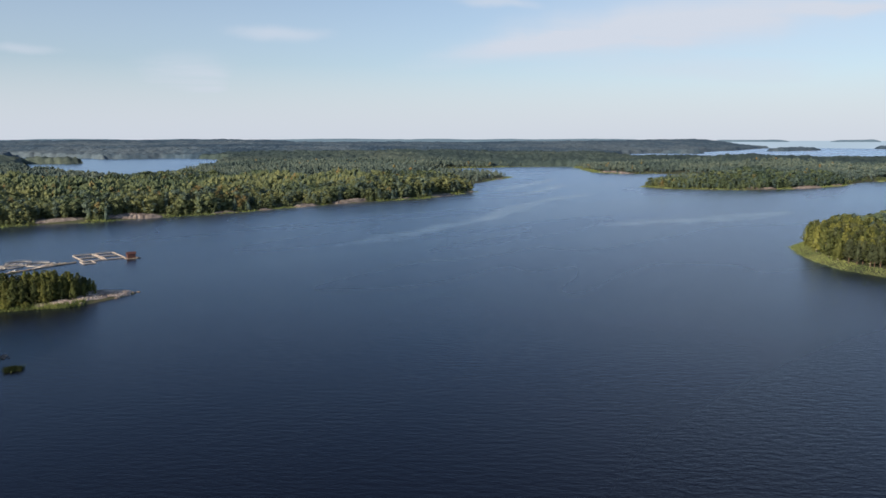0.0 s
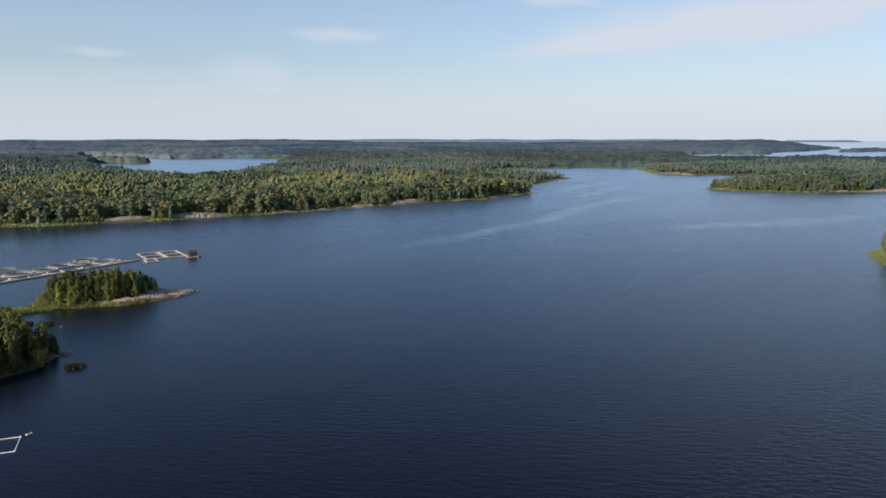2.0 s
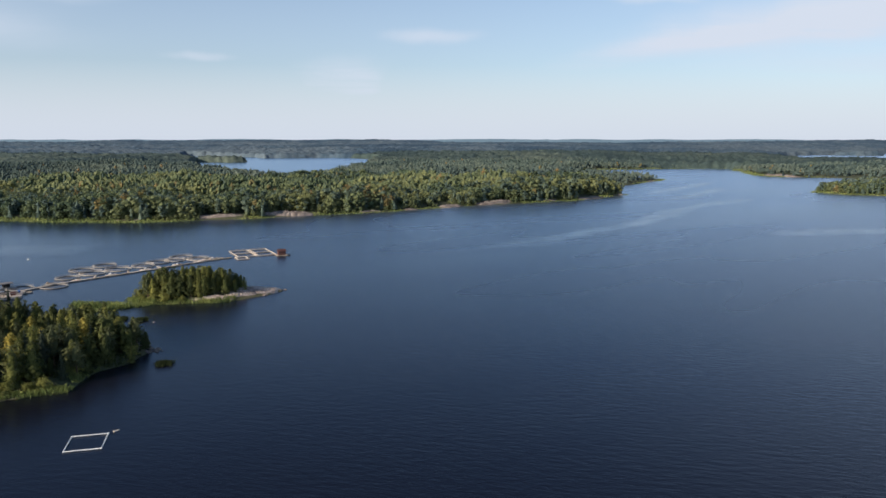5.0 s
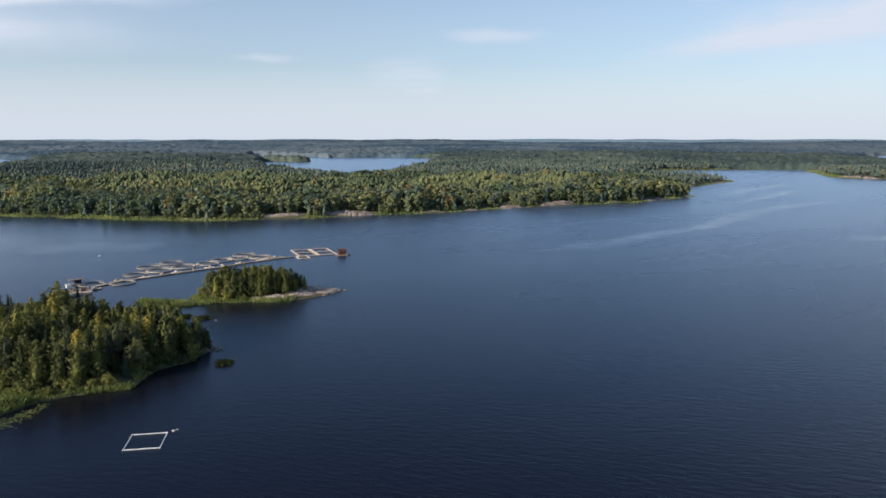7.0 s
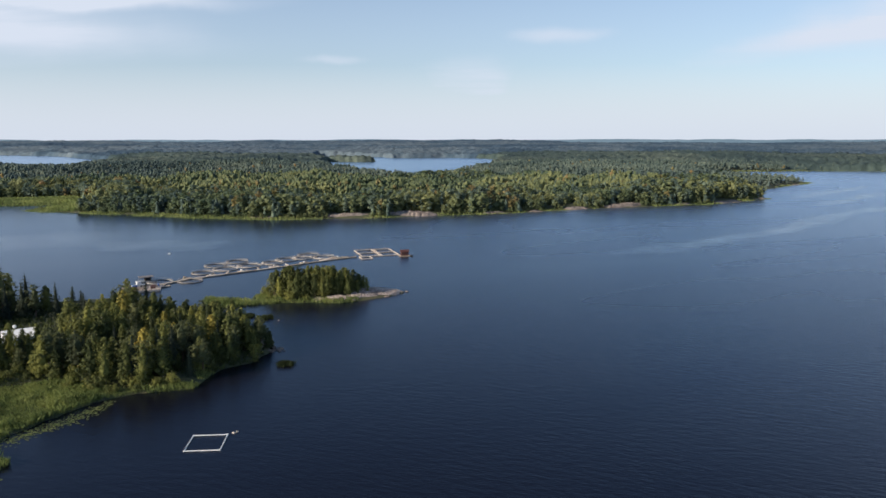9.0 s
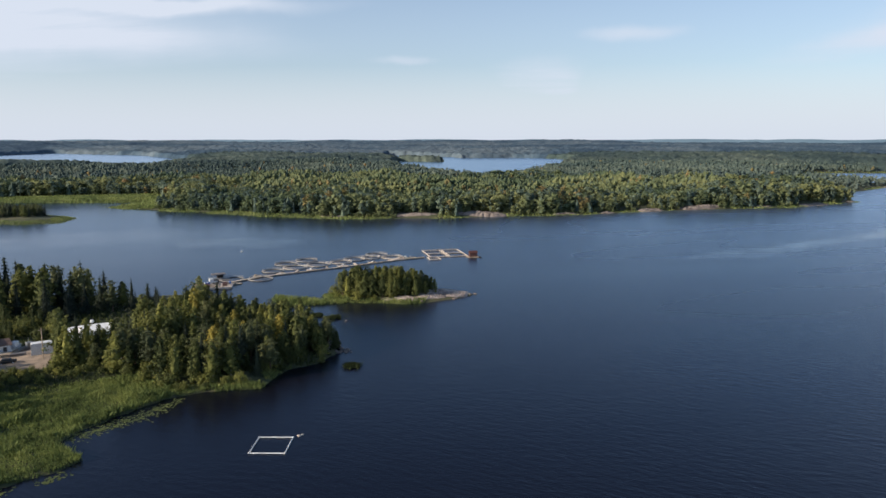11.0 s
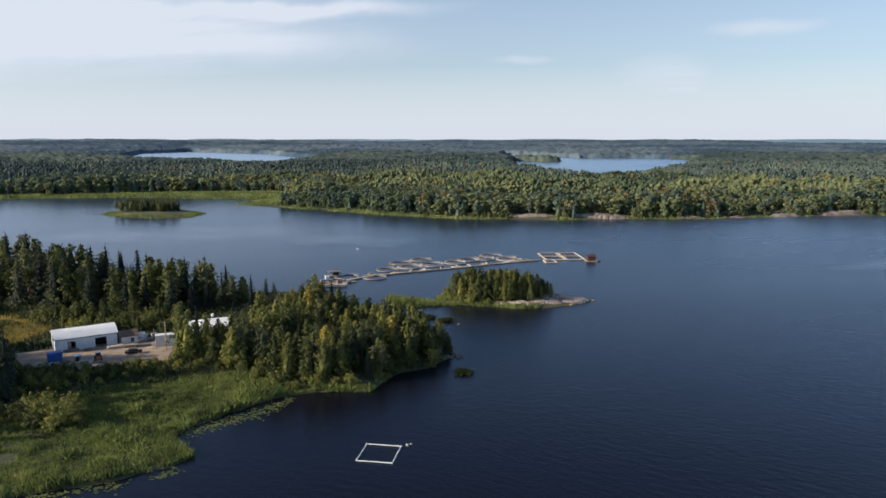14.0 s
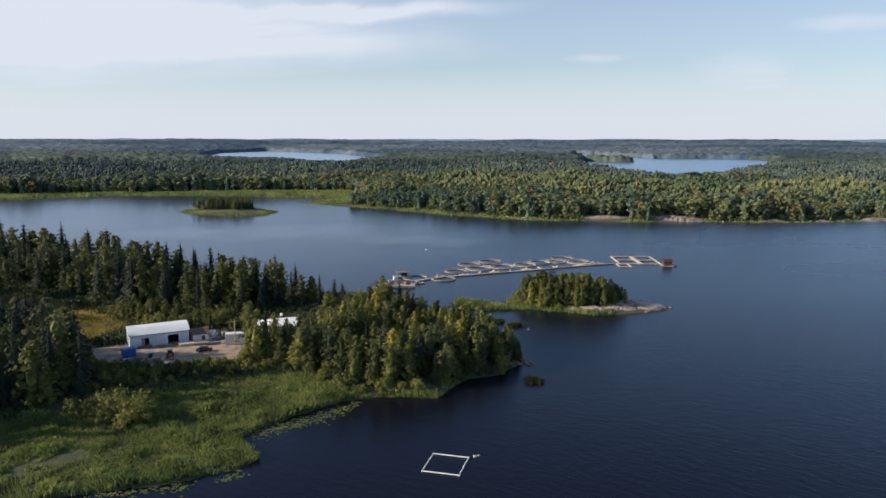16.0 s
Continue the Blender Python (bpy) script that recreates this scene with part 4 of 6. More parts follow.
def build_woods():
    fine, coarse = far_models(), coarse_models()
    mats = [FAR_BIRCH_HAZED, FAR_SPRUCE_HAZED, FAR_YELLOW]
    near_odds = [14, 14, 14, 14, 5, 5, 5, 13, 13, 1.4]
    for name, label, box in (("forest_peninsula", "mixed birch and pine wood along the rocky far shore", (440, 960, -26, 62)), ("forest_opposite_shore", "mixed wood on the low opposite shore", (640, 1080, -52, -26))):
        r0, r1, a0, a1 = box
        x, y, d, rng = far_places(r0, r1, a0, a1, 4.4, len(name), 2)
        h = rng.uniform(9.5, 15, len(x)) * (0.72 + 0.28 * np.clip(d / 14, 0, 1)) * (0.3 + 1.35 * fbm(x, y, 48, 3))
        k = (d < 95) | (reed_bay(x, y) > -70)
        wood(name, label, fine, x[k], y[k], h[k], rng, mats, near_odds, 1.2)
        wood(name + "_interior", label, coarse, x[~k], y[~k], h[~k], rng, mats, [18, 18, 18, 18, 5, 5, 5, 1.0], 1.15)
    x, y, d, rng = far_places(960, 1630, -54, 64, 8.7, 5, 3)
    wood("forest_middle_distance", "mixed forest between the lakes", coarse, x, y, (rng.uniform(8, 13, len(x)) + 9 * (fbm(x, y, 120, 7) - 0.4)) * (0.55 + 0.45 * np.clip(d / 18, 0, 1)), rng, [MIDDLE_HAZED, MIDDLE_DARK_HAZED, FAR_YELLOW], [17, 17, 17, 17, 5, 5, 5, 0.8], 1.22)
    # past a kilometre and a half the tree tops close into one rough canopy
    for name, label, r0, grow, mat, seed in (("forest_beyond_the_lakes", "mixed green forest beyond the lakes", 1530, 0.43, MIDDLE_HAZED, 6), ("forest_distance", "distant forest to the horizon, tinted blue for haze", 2330, 0.742, DISTANT_HAZED, 7)):
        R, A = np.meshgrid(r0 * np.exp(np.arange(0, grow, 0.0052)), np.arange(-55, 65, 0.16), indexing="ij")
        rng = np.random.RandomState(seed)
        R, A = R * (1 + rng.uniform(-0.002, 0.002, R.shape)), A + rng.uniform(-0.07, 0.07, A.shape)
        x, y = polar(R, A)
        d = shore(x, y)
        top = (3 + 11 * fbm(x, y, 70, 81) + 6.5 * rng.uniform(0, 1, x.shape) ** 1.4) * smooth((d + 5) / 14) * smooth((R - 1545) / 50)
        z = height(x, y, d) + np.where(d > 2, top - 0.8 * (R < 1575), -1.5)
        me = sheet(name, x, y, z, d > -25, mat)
        at = np.empty(len(me.vertices) * 3, np.float32)
        me.vertices.foreach_get("co", at)
        at = at.reshape(-1, 3)
        first = np.empty(len(me.polygons), np.int32)
        me.polygons.foreach_get("loop_start", first)
        corner = np.empty(len(me.loops), np.int32)
        me.loops.foreach_get("vertex_index", corner)
        p = at[corner[first]]
        tint = 0.2 + rng.uniform(0, 0.2, len(p)) + 1.4 * (fbm(p[:, 0], p[:, 1], 180, 5) - 0.45) + 2.2 * (fbm(p[:, 0], p[:, 1], 650, 6) - 0.45)
        me.attributes.new("tint", "FLOAT", "FACE").data.foreach_set("value", np.clip(tint, 0, 1).astype(np.float32))
        tagged(new(name, me), label, "forest", kind="stuff")
    xs, ys = [], []
    for box, step in (((-430, 300, 535, 900), 3.3), ((480, 900, 690, 900), 4.0)):
        x, y = scattered([(box[0], box[2]), (box[1], box[2]), (box[1], box[3]), (box[0], box[3])], step, 46)
        d = shore(x, y)
        k = (d > 1.5) & (d < 13) & (fbm(x, y, 18, 47) > 0.36) & (reed_bay(x, y) < 0)
        for cx, cy, rx in ((-75, 578, 21), (-124, 563, 19), (60, 641, 13), (104, 669, 20), (215, 726, 25), (252, 762, 12), (160, 693, 13), (600, 712, 22), (668, 712, 25)):
            k &= np.hypot(x - cx, (y - cy) * 1.4) > rx * 0.95
        xs.append(x[k])
        ys.append(y[k])
    x, y = np.concatenate(xs), np.concatenate(ys)
    rng = np.random.RandomState(48)
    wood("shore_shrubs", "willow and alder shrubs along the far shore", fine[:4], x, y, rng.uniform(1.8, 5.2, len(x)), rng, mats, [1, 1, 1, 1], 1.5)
    # mostly out of view: added to shade the dark wood, gapped for the meadow
    x, y = scattered([(-232, 150), (-236, 112), (-212, 62), (-175, 60), (-240, 0), (-330, 20), (-360, 130), (-320, 190), (-262, 180)], 5.5, 44)
    k = (y < 90) | (y > 152)
    x, y = x[k], y[k]
    rng = np.random.RandomState(45)
    wood("forest_shore_interior", "tall dark mixed wood behind the marsh, mostly unseen, added for shade", fine, x, y, rng.uniform(15, 22, len(x)), rng, [FAR_BIRCH_HAZED, FAR_SPRUCE_HAZED, FAR_BIRCH_HAZED], near_odds, 0.9)
    x, y, d, rng = far_places(200, 520, -75, -30, 6.0, 8, 8)
    k = (x > 330) | (y < 205)
    h = rng.uniform(12, 16, len(x))
    wood("forest_right_island", "mixed wood covering the island behind its edge", fine, x[k], y[k], h[k], rng, mats, near_odds, 1.15)


build_woods()


# ---- things
def part(name, bm, mat, parent, label=""):
    """Link a bmesh or a mesh as one mesh object under a thing or under a part."""
    if isinstance(bm, bmesh.types.BMesh):
        me = bpy.data.meshes.new(name)
        bm.to_mesh(me)
        bm.free()
        me.materials.append(mat)
    else:
        me = bm
    ob = new(name, me)
    ob.parent = parent
    return tagged(ob, label)


def thing(name, m, label, category, group="", kind=""):
    ob = new(name)
    ob.matrix_world = m
    return tagged(ob, label, category, group, kind)


def block(*boxes, bevel=0.03):
    """Boxes given by centre, size and turn about z, with worn edges, in one bmesh."""
    bm = bmesh.new()
    for b in boxes:
        x, y, z, sx, sy, sz = b[:6]
        turn = b[6] if len(b) > 6 else 0
        bmesh.ops.create_cube(bm, size=1, matrix=pose(x, y, z, 0, 0, turn) @ Matrix.Diagonal((sx, sy, sz, 1)))
    if bevel:
        bmesh.ops.bevel(bm, geom=bm.edges[:], offset=bevel, segments=1, affect="EDGES")
    return bm


def rod(bm, a, b, r, sides=8):
    a, b = Vector(a), Vector(b)
    m = Matrix.Translation((a + b) / 2) @ (b - a).to_track_quat("Z", "Y").to_matrix().to_4x4()
    bmesh.ops.create_cone(bm, cap_ends=True, segments=sides, radius1=r, radius2=r, depth=(b - a).length, matrix=m)
    return bm


def ring(radius, tube_r, z=0.0, n=40, m=8):
    bm = bmesh.new()
    rows = []
    for i in range(n):
        a = 2 * math.pi * i / n
        rows.append([bm.verts.new(((radius + tube_r * math.cos(2 * math.pi * j / m)) * math.cos(a), (radius + tube_r * math.cos(2 * math.pi * j / m)) * math.sin(a), z + tube_r * math.sin(2 * math.pi * j / m))) for j in range(m)])
    for i in range(n):
        for j in range(m):
            bm.faces.new((rows[i][j], rows[(i + 1) % n][j], rows[(i + 1) % n][(j + 1) % m], rows[i][(j + 1) % m]))
    for f in bm.faces:
        f.smooth = True
    return bm


def plain(name, a, b, rough=0.7, scale=1.5, metal=0.0, bump=0.2, stretch=None, grain=0.6):
    """Paint, wood or metal: two tones of wear and grain."""
    def build(nt, N, L, bsdf):
        n, g = noise_node(N, L, scale, 5.0, stretch=stretch), noise_node(N, L, scale * 9, 3.0, stretch=stretch)
        col = ramp(N, L, n.outputs["Fac"], (0.32, a), (0.62, b))
        L(mixed(N, L, grain, col, ramp(N, L, g.outputs["Fac"], (0.3, (0.7, 0.7, 0.7)), (0.7, (1.15, 1.15, 1.15))), "MULTIPLY"), bsdf.inputs["Base Color"])
        bsdf.inputs["Metallic"].default_value = metal
        if bump:
            bumped(N, L, bsdf, g.outputs["Fac"], bump, 0.05)
    return material(name, build, rough)


WEATHERED_WOOD = plain("weathered_wood", (0.24, 0.18, 0.12), (0.46, 0.37, 0.27), 0.85, 0.8)
PALE_WOOD = plain("pale_planks", (0.44, 0.36, 0.29), (0.66, 0.56, 0.47), 0.8, 0.8)
DARK_NET = plain("dark_netting", (0.02, 0.022, 0.024), (0.04, 0.042, 0.045), 0.9, 2.0)
PIPE = plain("grey_plastic_pipe", (0.2, 0.19, 0.18), (0.34, 0.31, 0.28), 0.5, 0.6)
PALE_PIPE = plain("sun_bleached_pipe", (0.42, 0.36, 0.3), (0.6, 0.53, 0.45), 0.5, 0.6)
WHITE_PAINT = plain("white_paint", (0.66, 0.66, 0.66), (0.8, 0.8, 0.79), 0.45, 0.5)
WALL_METAL = plain("pale_blue_wall_sheet", (0.66, 0.71, 0.76), (0.76, 0.8, 0.84), 0.5, 0.4, stretch=(3, 3, 0.3))
ROOF_METAL = plain("pale_roof_sheet", (0.86, 0.86, 0.84), (0.92, 0.91, 0.89), 0.4, 0.3, bump=0.03, grain=0.15)
BROWN_ROOF = plain("red_brown_roofing", (0.11, 0.07, 0.055), (0.19, 0.12, 0.09), 0.8, 0.8)
GREY_ROOF = plain("grey_roofing", (0.12, 0.11, 0.11), (0.2, 0.18, 0.17), 0.8, 0.8)
DARK = plain("dark_interior", (0.015, 0.016, 0.018), (0.03, 0.03, 0.032), 0.9, 1.0)
GLASS_DARK = plain("window_glass", (0.03, 0.04, 0.05), (0.06, 0.07, 0.08), 0.08, 0.5, bump=0)
BLUE_PAINT = plain("blue_paint", (0.02, 0.09, 0.33), (0.03, 0.14, 0.45), 0.5, 0.8)
RED_PAINT = plain("red_brown_paint", (0.055, 0.022, 0.018), (0.1, 0.036, 0.028), 0.7, 0.9)
ORANGE_PAINT = plain("orange_red_paint", (0.5, 0.08, 0.03), (0.65, 0.13, 0.05), 0.45, 1.0)
RUBBER = plain("black_rubber", (0.015, 0.015, 0.015), (0.035, 0.035, 0.035), 0.85, 2.0)
GREY_METAL = plain("grey_metal", (0.2, 0.21, 0.22), (0.34, 0.35, 0.36), 0.45, 1.0, 0.6)
GRAVEL = plain("pale_gravel", (0.22, 0.17, 0.12), (0.38, 0.29, 0.21), 0.95, 0.35, bump=0.6)
DRY_GRASS = leaf_material("dry_grass", (0.15, 0.145, 0.05), (0.25, 0.21, 0.066), (0.37, 0.28, 0.088), "TREE", 0.15)
FERN = leaf_material("undergrowth_leaves", (0.03, 0.042, 0.018), (0.05, 0.066, 0.026), (0.085, 0.1, 0.036), "TREE", 0.3)
LILY = leaf_material("lily_leaves", (0.09, 0.12, 0.045), (0.13, 0.16, 0.06), (0.2, 0.22, 0.09), "TREE", 0.4)


# rocks and slabs
def outcrop(cx, cy, rx, ry, turn, up, seed, label="bare pink-grey granite slab on the shore", mat=None):
    """A low hump of bare rock, cut by cracks, growing out of the ground."""
    n = 34
    u, v = np.meshgrid(np.linspace(-1.15, 1.15, n), np.linspace(-1.15, 1.15, max(10, int(n * max(0.35, ry / rx)))), indexing="ij")
    c, s = math.cos(radians(turn)), math.sin(radians(turn))
    x, y = cx + u * rx * c - v * ry * s, cy + u * rx * s + v * ry * c
    q = 1 - np.hypot(u, v) + 0.5 * (fbm(x, y, rx * 0.5, seed) - 0.5)
    big, fine = fbm(x, y, max(2.0, rx * 0.35), seed + 3), np.abs(fbm(x, y, max(1.2, rx * 0.16), seed + 8) - 0.5)
    z = np.maximum(height(x, y), -0.6) - 0.35 + np.clip(q * 3, -0.4, 1) * 0.5 + smooth(q * 2) * up * (0.35 + 0.9 * big) - smooth(q * 4) * 0.35 * up * smooth(1 - fine * 9)
    ob = new("rock_outcrop", sheet("rock_outcrop", x, y, z, q > -0.08, mat or MOSSY_GRANITE))
    for p in ob.data.polygons:
        p.use_smooth = False
    return tagged(ob, label, "rock", "shore rocks")


for k, (cx, cy, rx, ry, turn, up) in enumerate((
        (-75, 578, 24, 7, 12, 2.3), (-124, 563, 22, 5, 14, 1.4), (60, 641, 15, 5, 28, 1.4), (104, 669, 22, 6, 30, 1.6), (-10, 600, 12, 3, 28, 0.9), (25, 618, 9, 3, 28, 0.8),
        (160, 693, 14, 3, 22, 0.9), (215, 726, 27, 6, 38, 1.3), (252, 762, 12, 4, 40, 0.8), (600, 712, 22, 5, -10, 1.6), (668, 712, 26, 6, 8, 2.2), (640, 1128, 34, 8, -60, 1.6),
        (735, 735, 14, 5, 15, 1.5), (-185, 548, 14, 3, 0, 0.6), (300, 915, 20, 5, 45, 0.9), (380, 1005, 18, 5, 50, 0.9))):
    outcrop(cx, cy, rx, ry, turn, up, 200 + k)
for k, (cx, cy, rx, ry, turn, up) in enumerate(((-47, 284, 7.5, 5.5, 35, 0.45), (-55, 276.5, 7.5, 4.2, 28, 0.6), (-63, 270.5, 6.0, 2.6, 14, 0.5), (-54, 284, 6.0, 5.0, 20, 0.5), (-70, 268.5, 3.0, 1.6, 0, 0.4), (-50, 290, 5, 3.5, 30, 0.4))):
    outcrop(cx, cy, rx, ry, turn, up, 240 + k, "pale bare granite sloping into the lake", PALE_GRANITE)


def boulder(x, y, r, seed):
    v, f = BALL
    rng = np.random.RandomState(seed)
    d = 1 + 0.28 * (vnoise(v[:, 0] * 2 + seed, v[:, 1] * 2 + v[:, 2] * 1.7, seed)[:, None] - 0.5) * 2
    v = v * d * r * np.array((rng.uniform(0.8, 1.4), rng.uniform(0.7, 1.1), rng.uniform(0.5, 0.75)))
    ob = new("boulder", solid("boulder", v, f, MOSSY_GRANITE))
    ob.matrix_world = pose(x, y, max(float(height(np.array([x]), np.array([y]))[0]), 0) + 0.1 * r, 0, 0, rng.uniform(0, 360))
    return tagged(ob, "dark wet boulder in the shallows", "rock", "shore boulders")


rng = np.random.RandomState(3)
for k in range(26):
    t = rng.uniform(0, 1)
    boulder(-74 + 9 * t + rng.normal(0, 1.6), 215 - 14 * t + rng.normal(0, 1.8), rng.uniform(0.35, 0.95), k)
for k, (bx, by) in enumerate(((-41, 285.5), (-39.5, 288), (-76, 238), (-46, 278), (-57, 269.5), (-96, 262))):
    boulder(bx, by, rng.uniform(0.5, 0.9), 60 + k)


# reeds, grass and lilies
def blades(name, label, x, y, z, h, width, mat, seed, per=5, spread=0.35, category="reeds"):
    """Tufts of bent blades, each blade a narrow three-cornered leaf with a fold."""
    rng = np.random.RandomState(seed)
    n = len(x) * per
    shade = np.clip(rng.uniform(0, 1, len(x)) * 0.5 + 1.3 * (fbm(x, y, 6 * max(1, width * 3), seed + 90) - 0.32), 0, 1)
    x, y, z, h, shade = (np.repeat(q, per) for q in (x, y, z, h, shade))
    x, y = x + rng.normal(0, spread, n), y + rng.normal(0, spread, n)
    h = h * rng.uniform(0.6, 1.2, n)
    a, w = rng.uniform(0, 2 * np.pi, n), width * rng.uniform(0.6, 1.3, n)
    lean, la = h * rng.uniform(0.1, 0.75, n), rng.uniform(0, 2 * np.pi, n)
    dx, dy = np.cos(a) * w / 2, np.sin(a) * w / 2
    mx, my = x + np.cos(la) * lean * 0.35, y + np.sin(la) * lean * 0.35
    v = np.stack([np.stack([x - dx, y - dy, z - 0.2], 1), np.stack([x + dx, y + dy, z - 0.2], 1),
                  np.stack([mx + dx * 0.9, my + dy * 0.9, z + h * 0.6], 1), np.stack([x + np.cos(la) * lean, y + np.sin(la) * lean, z + h], 1)], 1).reshape(-1, 3)
    k = np.arange(n)[:, None] * 4
    f = np.concatenate([k + np.array([0, 1, 2]), k + np.array([0, 2, 3])])
    return tagged(new(name, solid(name, v, f, mat, tint=np.tile(shade, 2))), label, category, kind="stuff")


NECK = [(-114, 259), (-105, 253.5), (-96, 257), (-85, 263), (-85, 266), (-96, 267), (-104, 268), (-114, 271)]


def strip_places(box, step, seed, lo, hi):
    """Places between lo and hi metres inland of the shore."""
    x0, x1, y0, y1 = box
    x, y = scattered([(x0, y0), (x1, y0), (x1, y1), (x0, y1)], step, seed, 0.5)
    d = shore(x, y)
    k = (d > lo) & (d < hi)
    return x[k], y[k], d[k]


def build_reeds():
    x, y = scattered(MARSH, 0.5, 31, 0.5)
    d = shore(x, y)
    n, m = fbm(x, y, 9, 33), fbm(x, y, 3.0, 35, 2)
    k = (d > 0.1) & (m > 0.19 + 0.06 * (n < 0.35)) & ((inland(x, y, POOL) < 0) | (m > 0.55))
    x, y, d, n = x[k], y[k], d[k], n[k]
    blades("marsh_reeds", "dense bright green reed marsh at the water's edge", x, y, np.maximum(height(x, y), 0), 0.35 + 1.0 * n * n + 2.8 * np.clip(fbm(x, y, 4.2, 37, 2) - 0.36, 0, 1) ** 1.4, 0.11, REED, 1, 6, 0.28)
    x, y, d = strip_places((-100, -70, 162, 182), 0.45, 32, -0.6, 3.0)
    k = (fbm(x, y, 7, 23) > 0.47) | ((x > -84) & (y < 172))
    x, y = x[k], y[k]
    blades("shore_sedge", "light green sedge fringe below the wood", x, y, np.maximum(height(x, y), 0), 0.5 + 0.9 * fbm(x, y, 5, 8), 0.16, REED, 2, 4, 0.25)
    x, y = scattered(NECK, 0.7, 34, 0.5)
    k = fbm(x, y, 6, 21) > 0.3
    blades("neck_reeds", "light green reeds standing in the shallow sound", x[k], y[k], x[k] * 0, 1.0 + 0.9 * fbm(x[k], y[k], 8, 9), 0.22, REED, 3, 4, 0.35)
    x, y, d = strip_places((-110, -50, 256, 300), 0.6, 35, -1.5, 2.6)
    k = (x < -56) & (y < 276)
    blades("island_sedge", "green sedge along the island's edge", x[k], y[k], np.maximum(height(x[k], y[k]), 0), 0.6 + 0.9 * fbm(x[k], y[k], 5, 8), 0.2, REED, 4, 4, 0.3)
    for name, cx, cy, r in (("reed_tuft", -59.3, 191, 1.35), ("reed_tuft", -81, 241, 1.5), ("reed_tuft", -88, 243, 1.2)):
        q = np.random.RandomState(int(-cx)).normal(0, 0.5, (260, 2)) * (r * 1.25, r)
        blades(name, "small dark green clump of reeds in open water", cx + q[:, 0], cy + q[:, 1], q[:, 0] * 0, np.full(260, 1.0), 0.18, FERN, 5, 4, 0.2)
    x, y, d = strip_places((-460, -360, 455, 532), 1.3, 36, -2, 9)
    blades("islet_reeds", "green reed rim round the islet", x, y, np.maximum(height(x, y), 0), 0.4 + 0.5 * fbm(x, y, 9, 3), 0.5, FAR_REED, 6, 3, 0.6)
    x, y, d = strip_places((262, 360, 160, 345), 1.1, 37, -1.5, 9)
    blades("island_grass", "bright green grassy rim of the wooded island", x, y, np.maximum(height(x, y), 0), 0.2 + 0.45 * fbm(x, y, 9, 3), 0.26, FAR_REED, 7, 6, 0.6, "grass")
    x, y = scattered([(-760, 440), (-680, 480), (-600, 580), (-460, 620), (-398, 640), (-402, 596), (-362, 582), (-346, 592), (-362, 614), (-388, 645), (-392, 680), (-432, 699), (-560, 645), (-655, 580), (-728, 503), (-900, 400)], 1.7, 38, 0.5)
    k = shore(x, y) > -5
    blades("bay_reeds", "wide pale green reed bed at the head of the bay", x[k], y[k], np.maximum(height(x[k], y[k]), 0), 1.2 + 0.9 * fbm(x[k], y[k], 20, 3), 0.9, FAR_REED, 8, 3, 0.8)
    xs, ys = [], []
    for box, step, lo, hi in (((-420, 285, 535, 800), 1.6, -2.5, 6), ((-420, -150, 535, 650), 1.8, -7, -2.5), ((480, 900, 690, 860), 2.0, -2, 6), ((300, 720, 1140, 1460), 2.6, -4, 12), ((230, 440, 780, 1100), 2.2, -2, 4), ((600, 700, 1080, 1200), 2.4, -3, 6)):
        x, y, d = strip_places(box, step, int(step * 10), lo, hi)
        for cx, cy, rx in ((-75, 578, 21), (-124, 563, 19), (60, 641, 13), (104, 669, 20), (215, 726, 25), (600, 712, 22), (668, 712, 25)):
            off = np.hypot(x - cx, (y - cy) * 1.4) > rx
            x, y = x[off], y[off]
        k = fbm(x, y, 55, 61) > np.where(x < -200, 0.3, 0.4 if step < 2.5 else 0.2)
        xs.append(x[k])
        ys.append(y[k])
    x, y = np.concatenate(xs), np.concatenate(ys)
    blades("far_shore_reeds", "pale green reeds and grass along the far shore", x, y, np.maximum(height(x, y), 0), (0.5 + 0.8 * fbm(x, y, 16, 4)) * np.where(x < -150, 1.2, 0.8), 0.8, FAR_REED, 9, 3, 0.9)
    x, y = scattered([(-182, 164), (-205, 168), (-232, 168), (-262, 176), (-262, 200), (-215, 192), (-186, 182)], 0.8, 39, 0.5)
    blades("dry_meadow_grass", "yellowing tall meadow grass in the clearing", x, y, height(x, y), 0.4 + 0.8 * fbm(x, y, 6, 2), 0.28, DRY_GRASS, 10, 4, 0.4, "grass")
    x, y = scattered([(-260, 80), (-175, 72), (-150, 118), (-147, 138), (-128, 166), (-72, 180), (-68, 200), (-80, 220), (-110, 240), (-160, 250), (-260, 245), (-330, 200)], 1.4, 41, 0.5)
    k = (inland(x, y, YARD) < 0) & (shore(x, y) > -0.5) & (inland(x, y, [(-182, 164), (-262, 176), (-262, 200), (-186, 182)]) < 0)
    x, y = x[k], y[k]
    blades("undergrowth", "dark green ferns and shrubs under the trees", x, y, height(x, y), 0.6 + 0.9 * fbm(x, y, 7, 2), 0.6, FERN, 12, 3, 0.5, "undergrowth")
    x, y = scattered([(-112, 170), (-128, 171), (-141, 161), (-160, 150), (-147, 132), (-137, 139), (-130, 152), (-123, 159), (-108, 168)], 0.75, 40, 0.5)
    k = inland(x, y, YARD) < 0
    x, y = x[k], y[k]
    blades("bank_grass", "rough green grass on the bank under the yard", x, y, height(x, y), 0.5 + 0.5 * fbm(x, y, 6, 2), 0.25, FERN, 11, 4, 0.4, "grass")


build_reeds()


